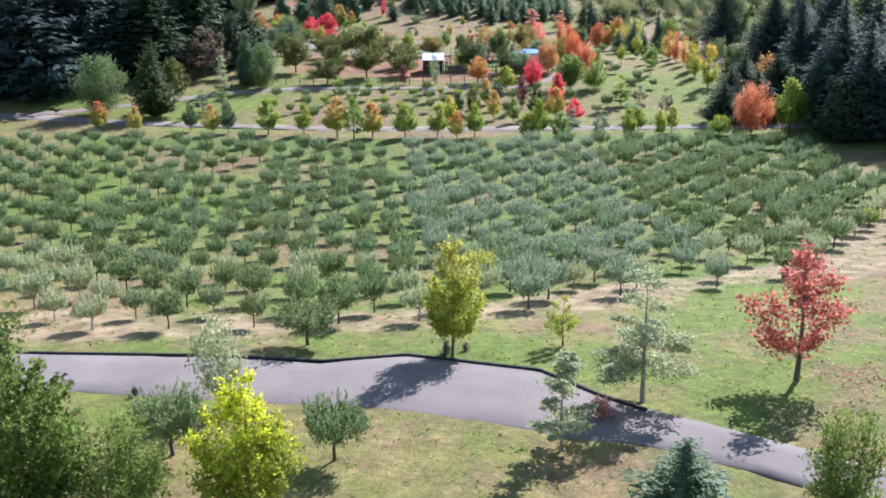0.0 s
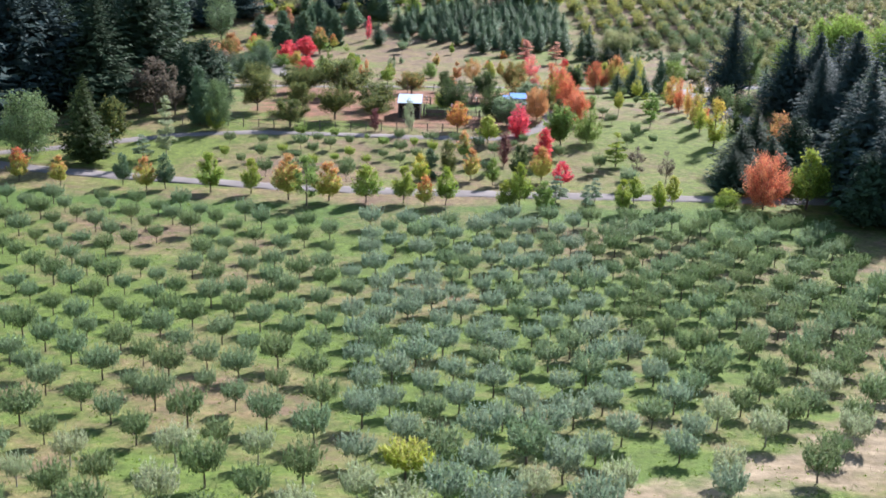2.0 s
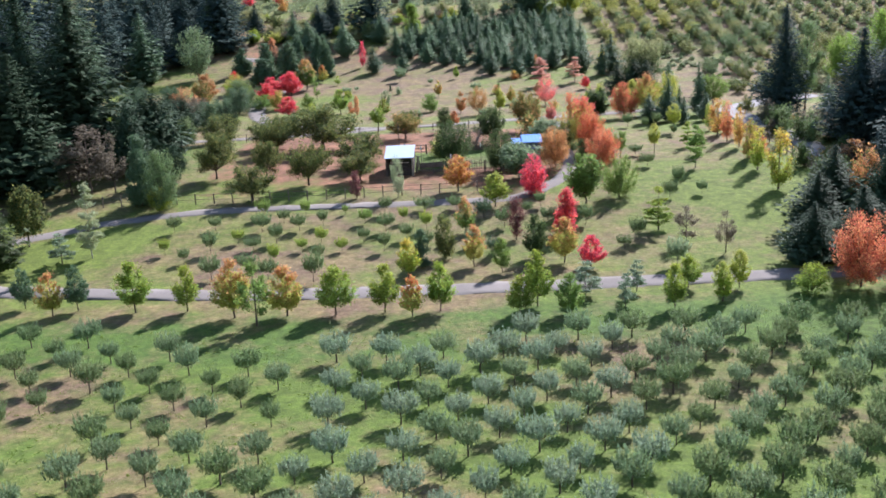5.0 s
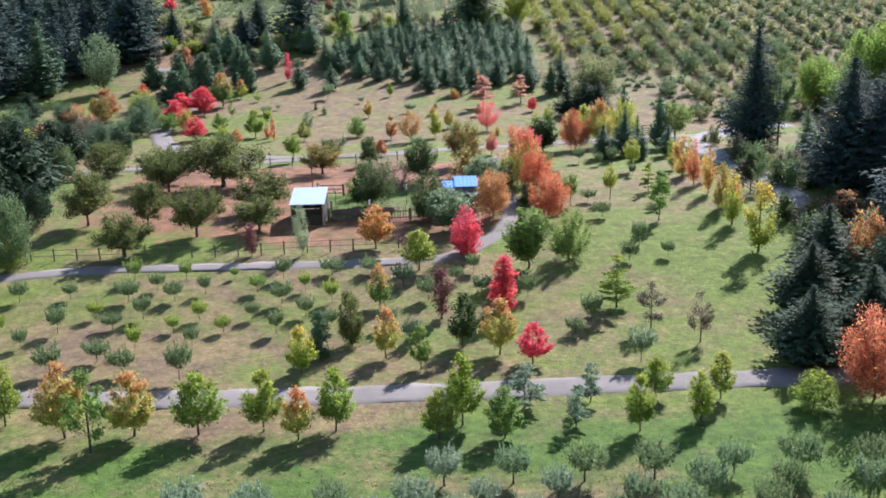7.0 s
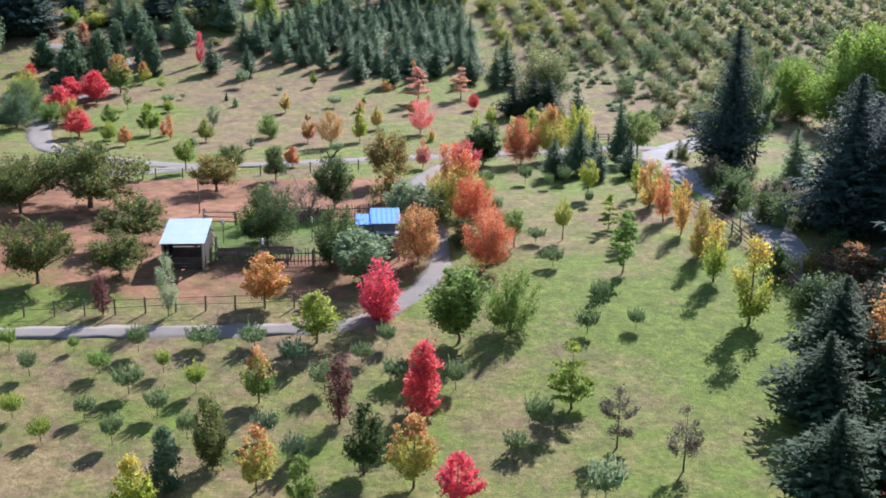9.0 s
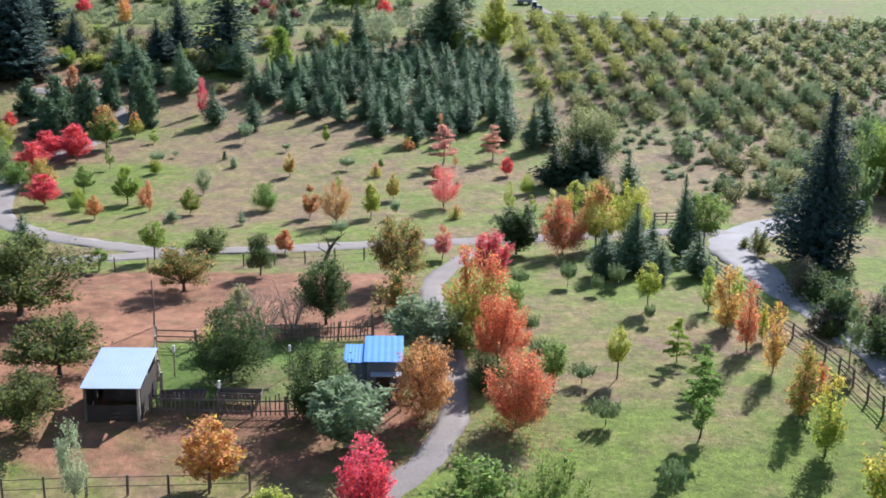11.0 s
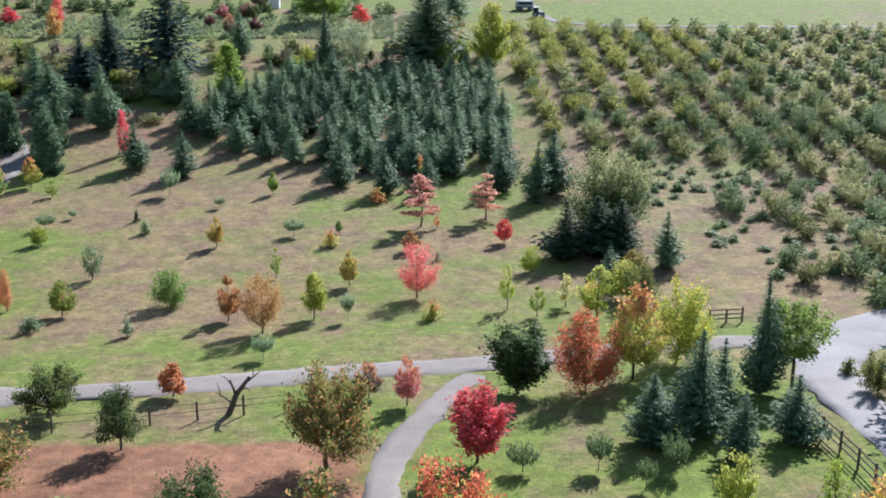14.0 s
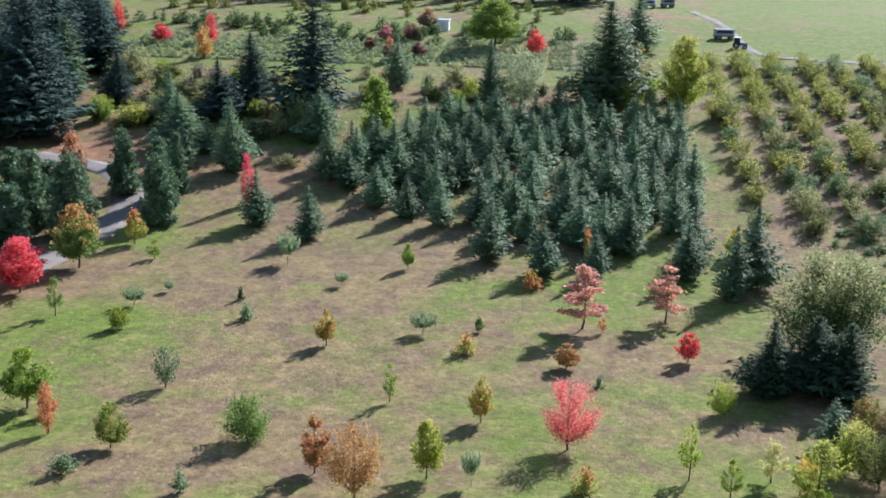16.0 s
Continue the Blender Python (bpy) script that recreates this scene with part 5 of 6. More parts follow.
# ---- woods on both sides and behind the meadow ----
WOODS_LEFT = [(-53, 162), (-44, 178), (-41, 192), (-47, 214), (-56, 236), (-62, 262), (-60, 278), (-54, 292), (-50, 302), (-47, 316), (-52, 345), (-64, 372), (-175, 372), (-175, 300), (-130, 240), (-105, 165)]
WOODS_RIGHT = [(47, 128), (50, 150), (52, 172), (54, 190), (58, 200), (62, 205), (120, 207), (120, 150), (100, 110), (60, 104)]
firs = []
for j in range(46):
    for i in range(48):
        x, y = -176 + 7.8 * i + rng.normal(0, 1.5), 104 + 7.6 * j + rng.normal(0, 1.2)
        if inside(x, y, WOODS_LEFT):
            # shade put into the tone: navy inside the left wood, greener where lit
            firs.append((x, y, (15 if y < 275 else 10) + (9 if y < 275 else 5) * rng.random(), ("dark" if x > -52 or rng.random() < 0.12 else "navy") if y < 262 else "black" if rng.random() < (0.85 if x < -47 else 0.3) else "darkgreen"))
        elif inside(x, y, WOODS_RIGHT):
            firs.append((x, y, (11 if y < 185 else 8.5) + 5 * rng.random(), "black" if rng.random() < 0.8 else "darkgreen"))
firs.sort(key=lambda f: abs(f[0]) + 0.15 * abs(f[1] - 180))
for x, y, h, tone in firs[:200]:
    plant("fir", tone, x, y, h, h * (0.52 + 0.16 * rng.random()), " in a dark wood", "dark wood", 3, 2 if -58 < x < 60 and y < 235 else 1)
for x, y, h, w in ((36.5, 147.5, 5.5, 5.5), (41, 148.5, 6.5, 6.5), (39.5, 156.5, 5.8, 6.0), (43, 163, 6.5, 6.5), (45, 154, 8, 7), (47, 134, 8, 7), (48, 144, 9, 7)):
    plant("spruce" if h < 6.6 else "pine", "dark", x, y, h, w * 0.9, " at the wood's edge", fine=2)
for k in range(34):
    x, y = 44 + 9 * rng.random(), 166 + 48 * rng.random()
    if x > 42.5 + (y - 166) * 0.07:
        # scrub is grey-brown; dense tones also put the wood's shade into colour
        tone = ("brown", "dense", "greygreen", "brown", "olive_orange", "dense")[int(rng.integers(0, 6))]
        plant("shrub", tone, x, y, 1.6 + 2.2 * rng.random(), 2.2 + 1.6 * rng.random(), " on rough ground")
for k in range(190):
    x, y = -58 + 92 * rng.random(), 300 + 45 * rng.random()
    pick, tone = rng.random(), ("olive", "hazel", "olive_orange", "brown", "hazel", "greygreen", "lime", "dense")[int(rng.integers(0, 8))]
    if inside(x, y, BLOCK) or y < 300 + abs(x + 10) * 0.1 or (x > -12 and y < 328) or (x < -8 and y < 312 and pick > 0.25):
        continue
    if pick < 0.07:
        plant("spruce", "bluegreen", x, y, 4.0 + 3.0 * rng.random(), 3.0 + 1.4 * rng.random(), " in mixed woodland", "mixed woodland", 3)
    else:
        plant(("round", "shrub", "hazel")[k % 3], tone, x, y, 1.0 + 1.8 * rng.random(), 2.0 + 2.2 * rng.random(), " in mixed woodland", "mixed woodland")

# ---- hazel rows on the hill ----
hazels = []
for i in range(-1, 20):
    for j in range(46):
        x, y = 43.2 + 4.85 * i + rng.normal(0, 0.4), 240 + 2.9 * j + rng.normal(0, 0.5)
        if y > 366 or y < 240 + max(0, 54 - x) * 2.9 or (x < 53 and y < 290) or x > 62 + (y - 236) * 0.75 or rng.random() < 0.07 + 0.32 * (y < 285 and x < 72):
            continue
        golden = 0.95 * min(1, max(0, (y - 292) / 50)) - 0.014 * (x - 45)
        tone = "yellowlime_olive" if rng.random() < golden else ("greygreen", "hazel_olive", "greygreen", "hazel", "olive")[int(rng.integers(0, 5))]
        big = 0.78 + 0.45 * rng.random()
        hazels.append((x, y, 2.4 * big, 3.0 * big, tone))
hazels.sort(key=lambda q: q[0] + 0.3 * q[1])
for x, y, h, w, tone in hazels[:270]:
    plant("hazel", tone, x, y, h, w, " in hillside rows", "hazel rows", 3)


# ---- far nursery rows and far woods ----
def many(name, label, shape, palette, spots, category="shrubs"):
    """Many plants too far to tell apart, as one mesh."""
    own = np.random.default_rng(5)
    if shape == "fir":
        h0, w0 = 9.0, 4.2
        base = conifer(h0, w0, 12, 7, 3, own, 0.3, 0.7)[0]
    else:
        h0, w0 = 1.0, 1.0
        base = leaf_crown("shrub", h0, w0, 190, 0.16, 1.3, own)[0]
    pts = []
    for x, y, h, w in spots:
        a = rng.random() * 6.28
        c, s = math.cos(a) * w / w0, math.sin(a) * w / w0
        q = np.stack([base[:, 0] * c - base[:, 1] * s + x, base[:, 0] * s + base[:, 1] * c + y, base[:, 2] * h / h0 + float(ground_z(x, y))], -1)
        pts.append(q)
    co = np.concatenate(pts)
    me = mesh_of(name, co, np.arange(len(co)).reshape(-1, 3))
    me.materials.append(LEAF[palette])
    return tagged(new(name, me), label, category, kind="stuff")


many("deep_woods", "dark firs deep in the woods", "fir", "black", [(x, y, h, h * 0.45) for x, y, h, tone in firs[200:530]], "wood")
many("far_hazels", "dull green hazel bushes in far hillside rows", "shrub", "greygreen", [(x, y, h * 0.85, w * 0.9) for x, y, h, w, tone in hazels[270::2]])
many("far_hazels", "yellow-green hazel bushes in far hillside rows", "shrub", "hazel", [(x, y, h * 0.85, w * 0.9) for x, y, h, w, tone in hazels[271::2]])
spots_weeds = [(44 + 70 * rng.random(), 246 + 116 * rng.random(), 0.35 + 0.5 * rng.random(), 0.9 + 1.1 * rng.random()) for k in range(900)]
many("field_weeds", "dull green weeds and brambles between the hazel rows", "shrub", "greygreen", [q for q in spots_weeds if q[1] > 240 + max(0, 54 - q[0]) * 2.9], "weeds")
spots = [(-56 + 0.62 * i + rng.normal(0, 0.1), 353.5 + 2.7 * j + 0.02 * i + rng.normal(0, 0.12), 0.45 + 0.35 * rng.random(), 1.0) for i in range(135) for j in range(8) if i % 7 and rng.random() < 0.93]
many("nursery_rows", "low pale green nursery plants in tidy beds", "shrub", "pale", spots)
spots = [(-75 + 92 * rng.random(), 372 + 15 * rng.random(), 0.9 + 1.4 * rng.random(), 1.4 + 1.8 * rng.random()) for k in range(110)]
many("nursery_bushes", "mixed green bushes of a far nursery", "shrub", "greygreen", spots[:60])
many("nursery_bushes", "dark and silvery bushes of a far nursery", "shrub", "dense", spots[60:])
spots = [(-75 + 90 * rng.random(), 396 + 16 * rng.random(), 1.0 + 1.6 * rng.random(), 1.6 + 1.8 * rng.random()) for k in range(40)]
many("garden_bushes", "olive bushes scattered on a far lawn", "shrub", "olive", spots)
spots = [(-200 + 228 * rng.random(), 419 + 24 * rng.random(), 9 + 6 * rng.random(), 6) for k in range(190)]
many("far_woods", "dark far woods behind the nursery", "fir", "navy", [q for q in spots if q[0] < 24], "wood")
spots = [(130 + 240 * rng.random(), 372 + 90 * rng.random(), 10 + 8 * rng.random(), 6) for k in range(80)]
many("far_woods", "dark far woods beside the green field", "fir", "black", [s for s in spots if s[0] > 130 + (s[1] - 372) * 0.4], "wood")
spots = [(72 + 55 * rng.random(), 218 + 22 * rng.random(), 3 + 3 * rng.random(), 4 + 2 * rng.random()) for k in range(60)]
many("hedge_scrub", "grey-green scrub beside the hazel field", "shrub", "greygreen", spots)


# ---- drive edging ----
corners = [(-48, 51.6), (-30, 50.2), (-17.7, 49.0), (-11.1, 48.6), (-5.4, 47.6), (-1.7, 48.5), (4.2, 46.2), (6.3, 43.2), (8.0, 41.4)]
edge = []
for (ax, ay), (bx, by) in zip(corners[:-1], corners[1:]):
    n = max(1, round(math.hypot(bx - ax, by - ay) / 2.3))
    edge += [(ax + (bx - ax) * k / n, ay + (by - ay) * k / n) for k in range(n)]
edge.append(corners[-1])
kerb = tagged(new("drive_edging"), "dark timber edging along the asphalt drive", "kerb", kind="structure")
for a, b2 in zip(edge[:-1], edge[1:]):
    za, zb = float(ground_z(*a)), float(ground_z(*b2))
    ln = math.hypot(b2[0] - a[0], b2[1] - a[1])
    m = Matrix.Translation((a[0], a[1], za)) @ Euler((0, -math.atan2(zb - za, ln), math.atan2(b2[1] - a[1], b2[0] - a[0]))).to_matrix().to_4x4()
    boxed("sleeper", (0.01, ln - 0.01, -0.07, 0.07, -0.1, 0.15), KERB, kerb, bevel=0.015, m=m)


# ---- fences ----
def fence(label, pts, spacing, height, rails, pickets=0.0, material=None, thick=0.055, rail=0.045):
    """A post-and-rail fence along a chain of points; pickets: their spacing, if any."""
    material = material or TIMBER
    holder = new("fence")
    tagged(holder, label, "fence")
    p = np.array(pts, float)
    seg = np.hypot(*(p[1:] - p[:-1]).T)
    run = np.concatenate([[0], np.cumsum(seg)])
    at = lambda s: np.array([np.interp(s, run, p[:, 0]), np.interp(s, run, p[:, 1])])
    count = max(1, int(round(run[-1] / spacing)))
    stops = np.linspace(0, run[-1], count + 1)
    for s in stops:
        x, y = at(s)
        z = float(ground_z(x, y))
        hh = height * (0.95 + 0.15 * rng.random())
        boxed("post", (-thick, thick, -thick, thick, -0.2, hh), material, holder, bevel=0.012, m=Matrix.Translation((x, y, z)) @ Euler((rng.normal(0, 0.03), rng.normal(0, 0.03), rng.random())).to_matrix().to_4x4())
    for s0, s1 in zip(stops[:-1], stops[1:]):
        a, c = at(s0), at(s1)
        za, zc = float(ground_z(*a)), float(ground_z(*c))
        ln = math.hypot(*(c - a))
        turn = Euler((0, -math.atan2(zc - za, ln), math.atan2(c[1] - a[1], c[0] - a[0]))).to_matrix().to_4x4()
        for f in rails:
            m = Matrix.Translation((a[0], a[1], za + f * height + rng.normal(0, 0.015))) @ turn
            boxed("rail", (0, ln, -rail / 2, rail / 2, -rail, rail), material, holder, bevel=rail * 0.18, m=m)
    if pickets:
        for s in np.arange(pickets / 2, run[-1], pickets):
            x, y = at(s)
            hh = height * (0.9 + 0.25 * rng.random())
            boxed("picket", (-0.035, 0.035, -0.03, 0.03, 0.05, hh), material, holder, bevel=0.008, m=Matrix.Translation((x, y + 0.055, float(ground_z(x, y)))) @ Euler((rng.normal(0, 0.02), rng.normal(0, 0.04), 0)).to_matrix().to_4x4())
    return holder


fence("weathered post-and-wire fence along the paddock lane", [(-34, 173.6), (-12.8, 173.1), (-7, 173.1), (-0.1, 173.6), (7.5, 174)], 2.1, 1.2, (0.45, 0.88), rail=0.02)
fence("weathered post fence behind the red-earth paddock", [(-30, 210), (-14.3, 211.9), (-6.4, 213.6), (5.4, 216.1), (12, 218.2)], 2.6, 1.2, (0.5, 0.85), rail=0.015)
fence("rough picket fence between paddock and pen", [(3.6, 194.0), (8, 194.6), (13.4, 195.4)], 2.2, 1.3, (0.25, 0.75), 0.26)
fence("dark picket fence in front of the pen", [(0.5, 182.9), (6.4, 182.5), (10.6, 182.7)], 2.2, 1.35, (0.25, 0.75), 0.28)
fence("pale timber rail fence beside the shed", [(0.6, 185.8), (-0.6, 190), (-1.4, 193.8)], 1.9, 1.4, (0.3, 0.6, 0.9), material=PALE_TIMBER, thick=0.09)
fence("three-rail timber gate beside the shed", [(-1.4, 193.8), (1.4, 193.6)], 2.8, 1.35, (0.25, 0.55, 0.88), thick=0.08)
fence("dark timber rail fence beside the lane junction", [(42.0, 235.9), (44.6, 236.4)], 1.3, 1.15, (0.3, 0.6, 0.9), thick=0.07)
fence("grey weathered rail fence along the shaded wood lane", [(42.4, 215.7), (42.8, 208.4), (42.7, 199.4), (44.2, 191.2), (44.7, 180.2), (45.0, 169.8)], 2.2, 1.25, (0.3, 0.6, 0.9), thick=0.06)


# ---- shed with a pale metal roof ----
def shed():
    """An open-fronted shed whose metal roof falls to the front."""
    x0, x1, y0, y1 = -3.15, 0.3, 181.6, 186.8
    z = float(ground_z(-1.3, 184.5))
    ob = root("shed", (x0 + x1) / 2, (y0 + y1) / 2, "open-fronted dark timber shed with a pale metal roof", "shed", z=z)
    hx, hy = (x1 - x0) / 2, (y1 - y0) / 2
    under = lambda y: 2.12 + 0.5 * (y + hy) / (2 * hy)
    for sx in (-1, 1):
        for yy in (-hy + 0.3, 0, hy - 0.3):
            boxed("post", (sx * (hx - 0.2) - 0.08, sx * (hx - 0.2) + 0.08, yy - 0.08, yy + 0.08, -0.1, under(yy) - 0.12), PALE_TIMBER if sx > 0 else TIMBER, ob)
        for k in range(7):
            zz = 0.02 + 0.27 * k
            boxed("board", (sx * (hx - 0.1) - 0.02, sx * (hx - 0.1) + 0.02, -hy + 0.5, hy - 0.25, zz, zz + 0.255), DARK_WALL, ob, bevel=0.006)
    for k in range(8):
        zz = 0.02 + 0.27 * k
        boxed("board", (-hx + 0.15, hx - 0.15, hy - 0.2, hy - 0.16, zz, zz + 0.255), DARK_WALL, ob, bevel=0.006)
    for k in range(4):
        zz = 0.02 + 0.25 * k
        boxed("board", (-hx + 0.3, hx - 0.3, -hy + 0.18, -hy + 0.21, zz, zz + 0.235), DARK_WALL, ob, "low front boarding", bevel=0.006)
    for yy in (-hy + 0.3, 0, hy - 0.3):
        boxed("beam", (-hx + 0.05, hx - 0.05, yy - 0.06, yy + 0.06, under(yy) - 0.12, under(yy) - 0.02), TIMBER, ob)
    boxed("hay_rack", (-hx + 0.5, hx - 0.7, 0.5, 1.1, -0.05, 0.9), TIMBER, ob)
    bm = bmesh.new()
    cols = 34
    top, low = [], []
    for i in range(cols + 1):
        xx = -hx + (x1 - x0) * i / cols
        zz = 0.004 * (i % 2)
        for yy in (-hy, hy):
            top.append(bm.verts.new((xx, yy, under(yy) + 0.03 + zz)))
            low.append(bm.verts.new((xx, yy, under(yy) + zz)))
    for i in range(cols):
        a = 2 * i
        bm.faces.new((top[a], top[a + 2], top[a + 3], top[a + 1]))
        bm.faces.new((low[a], low[a + 1], low[a + 3], low[a + 2]))
        bm.faces.new((low[a], low[a + 2], top[a + 2], top[a]))
        bm.faces.new((low[a + 1], top[a + 1], top[a + 3], low[a + 3]))
    for e in (0, 2 * cols):
        bm.faces.new((low[e], top[e], top[e + 1], low[e + 1]))
    part("roof", bm, WHITE_METAL, ob, "pale corrugated metal roof")


shed()


def blue_hut():
    z = float(ground_z(14, 186))
    ob = root("hut", 14.25, 185.6, "small hut with a bright blue metal roof and lean-to", "hut", z=z)
    boxed("wall", (-1.0, 1.0, -1.2, 2.1, -0.1, 2.8), BLUE_GREY, ob, bevel=0.02)
    boxed("wall", (-2.15, -1.02, -1.0, 1.2, -0.1, 2.62), BLUE_GREY, ob, "lean-to wall", bevel=0.02)
    boxed("awning", (-0.75, 1.15, -2.3, -1.6, 2.2, 2.25), PALE_BLUE, ob, "pale blue awning sheet under the roof", bevel=0.01)
    for sx in (-0.65, 1.05):
        boxed("post", (sx - 0.05, sx + 0.05, -2.25, -2.15, -0.1, 2.195), TIMBER, ob)
    door = boxed("door", (-0.45, 0.45, -1.24, -1.205, -0.02, 1.95), DARK_WALL, ob)
    boxed("handle", (0.30, 0.36, -1.28, -1.242, 0.95, 1.12), PALE_BLUE, door)
    for name, x0, x1, y0, y1, za, zb in (("roof", -1.18, 1.22, -1.5, 2.4, 2.85, 3.05), ("roof", -2.4, -1.2, -1.3, 1.4, 2.72, 2.85)):
        bm = bmesh.new()
        n = 12
        vs = []
        for i in range(n + 1):
            xx = x0 + (x1 - x0) * i / n
            for yy, zz in ((y0, za), (y1, zb)):
                vs.append((bm.verts.new((xx, yy, zz + 0.012 * (i % 2))), bm.verts.new((xx, yy, zz + 0.012 * (i % 2) - 0.04))))
        for i in range(n):
            a, b3, c, d3 = vs[2 * i], vs[2 * i + 1], vs[2 * i + 2], vs[2 * i + 3]
            bm.faces.new((a[0], c[0], d3[0], b3[0]))
            bm.faces.new((a[1], b3[1], d3[1], c[1]))
            bm.faces.new((a[1], c[1], c[0], a[0]))
            bm.faces.new((b3[1], b3[0], d3[0], d3[1]))
        for e in (0, 2 * n):
            bm.faces.new((vs[e][1], vs[e][0], vs[e + 1][0], vs[e + 1][1]))
        part(name, bm, BLUE_METAL, ob, "bright blue metal roof sheet")


blue_hut()


def feed_trough(x, y, turn):
    ob = root("feed_trough", x, y, "dark timber feed trough behind the picket fence", "trough", turn=turn)
    boxed("base", (-1.3, 1.3, -0.35, 0.35, 0.45, 0.5), DARK_WALL, ob)
    for sy in (-1, 1):
        boxed("side", (-1.3, 1.3, sy * 0.37 - 0.02, sy * 0.37 + 0.02, 0.42, 0.85), TIMBER, ob)
    for sx in (-1, 1):
        boxed("end", (sx * 1.33 - 0.02, sx * 1.33 + 0.02, -0.39, 0.39, 0.42, 0.85), TIMBER, ob)
        for sy in (-1, 1):
            boxed("leg", (sx * 1.1 - 0.05, sx * 1.1 + 0.05, sy * 0.28 - 0.05, sy * 0.28 + 0.05, -0.05, 0.445), TIMBER, ob)


feed_trough(2.2, 184.2, 4)
feed_trough(5.6, 184.4, -3)


# ---- poles ----
def pole(x, y, h):
    ob = root("wooden_pole", x, y, "thin leaning wooden pole in the paddock", "pole")
    co, q = [], []
    tube(co, q, [(0, 0, -0.2), (0.03, 0, h * 0.5), (-0.05, 0.03, h)], [0.07, 0.06, 0.045])
    me = mesh_of("shaft", co, q, smooth=True)
    me.materials.append(TIMBER)
    c = new("shaft", me)
    c.parent = ob


def forked_post(x, y):
    ob = root("forked_post", x, y, "forked metal post with a small white lamp", "post")
    co, q = [], []
    tube(co, q, [(0, 0, -0.2), (0, 0, 1.6)], [0.04, 0.035])
    for s in (-1, 1):
        tube(co, q, [(0, 0, 1.55), (s * 0.45, 0, 2.05)], [0.03, 0.025])
    me = mesh_of("stem", co, q, smooth=True)
    me.materials.append(TIMBER)
    c = new("stem", me)
    c.parent = ob
    boxed("lamp", (-0.07, 0.07, -0.07, 0.07, 1.62, 2.1), WHITE, ob, "small white lamp", bevel=0.02)


pole(-2.3, 197.7, 3.5)
forked_post(0.9, 188.5)
forked_post(8.2, 188.7)
forked_post(4.6, 183.0)
pole(13.4, 193.4, 2.6)


# ---- far vehicles and sheds ----
def trailer(x, y, turn, ln, label):
    ob = root("farm_trailer", x, y, label, "trailer", turn=turn)
    boxed("deck", (-ln / 2, ln / 2, -0.9, 0.9, 0.5, 0.65), TIMBER, ob)
    boxed("body", (-ln / 2 + 0.2, ln / 2 - 0.2, -0.85, 0.85, 0.65, 1.75), PALE_BLUE, ob, bevel=0.05)
    boxed("window", (-ln / 2 + 0.5, ln / 2 - 0.5, -0.88, -0.855, 1.1, 1.55), GLASS_DARK, ob)
    for sx in (-0.32, -0.2, 0.3):
        for sy in (-0.8, 0.8):
            bm = bmesh.new()
            bmesh.ops.create_cone(bm, cap_ends=True, segments=16, radius1=0.32, radius2=0.32, depth=0.22, matrix=Matrix.Translation((sx * ln, sy, 0.31)) @ Euler((math.pi / 2, 0, 0)).to_matrix().to_4x4())
            wheel = part("wheel", bm, RUBBER, ob, bevel=0.03)
            bm = bmesh.new()
            bmesh.ops.create_cone(bm, cap_ends=True, segments=12, radius1=0.18, radius2=0.16, depth=0.25, matrix=Matrix.Translation((sx * ln, sy, 0.31)) @ Euler((math.pi / 2, 0, 0)).to_matrix().to_4x4())
            part("rim", bm, PALE_BLUE, wheel)


def tractor(x, y, turn):
    ob = root("tractor", x, y, "small dark farm tractor beside the field track", "tractor", turn=turn)
    ob.matrix_basis = ob.matrix_basis @ Matrix.Diagonal((0.75, 0.75, 0.75, 1))
    boxed("bonnet", (0.1, 1.7, -0.4, 0.4, 0.7, 1.35), BLUE_GREY, ob, bevel=0.06)
    boxed("cab", (-1.2, 0.1, -0.7, 0.7, 0.8, 2.4), GLASS_DARK, ob, bevel=0.08)
    boxed("roof", (-1.3, 0.2, -0.8, 0.8, 2.41, 2.52), WHITE, ob, bevel=0.03)
    for xx, r in ((-0.7, 0.75), (1.3, 0.45)):
        for sy in (-0.95, 0.95):
            bm = bmesh.new()
            bmesh.ops.create_cone(bm, cap_ends=True, segments=18, radius1=r, radius2=r, depth=0.35, matrix=Matrix.Translation((xx, sy, r)) @ Euler((math.pi / 2, 0, 0)).to_matrix().to_4x4())
            wheel = part("wheel", bm, RUBBER, ob, bevel=0.04)
            bm = bmesh.new()
            bmesh.ops.create_cone(bm, cap_ends=True, segments=12, radius1=r * 0.55, radius2=r * 0.5, depth=0.39, matrix=Matrix.Translation((xx, sy, r)) @ Euler((math.pi / 2, 0, 0)).to_matrix().to_4x4())
            part("rim", bm, PALE_BLUE, wheel)


trailer(43.1, 385.4, 4, 3.7, "grey-blue farm trailer with dark side windows")
tractor(44.9, 377.4, -8)
trailer(35.7, 426.5, 10, 3.0, "grey farm trailer parked in the dirt yard")
trailer(31.8, 424, -10, 3.0, "small grey trailer parked in the dirt yard")
for x, y, s in ((-6.2, 385.0, 2.3),):
    hut = root("nursery_shed", x, y, "small white nursery shed among plants", "shed")
    boxed("wall", (-s / 2, s / 2, -s / 2, s / 2, -0.1, 1.7), WHITE, hut, bevel=0.03)
    boxed("roof", (-s / 2 - 0.2, s / 2 + 0.2, -s / 2 - 0.2, s / 2 + 0.2, 1.71, 1.85), WHITE_METAL, hut, bevel=0.03)


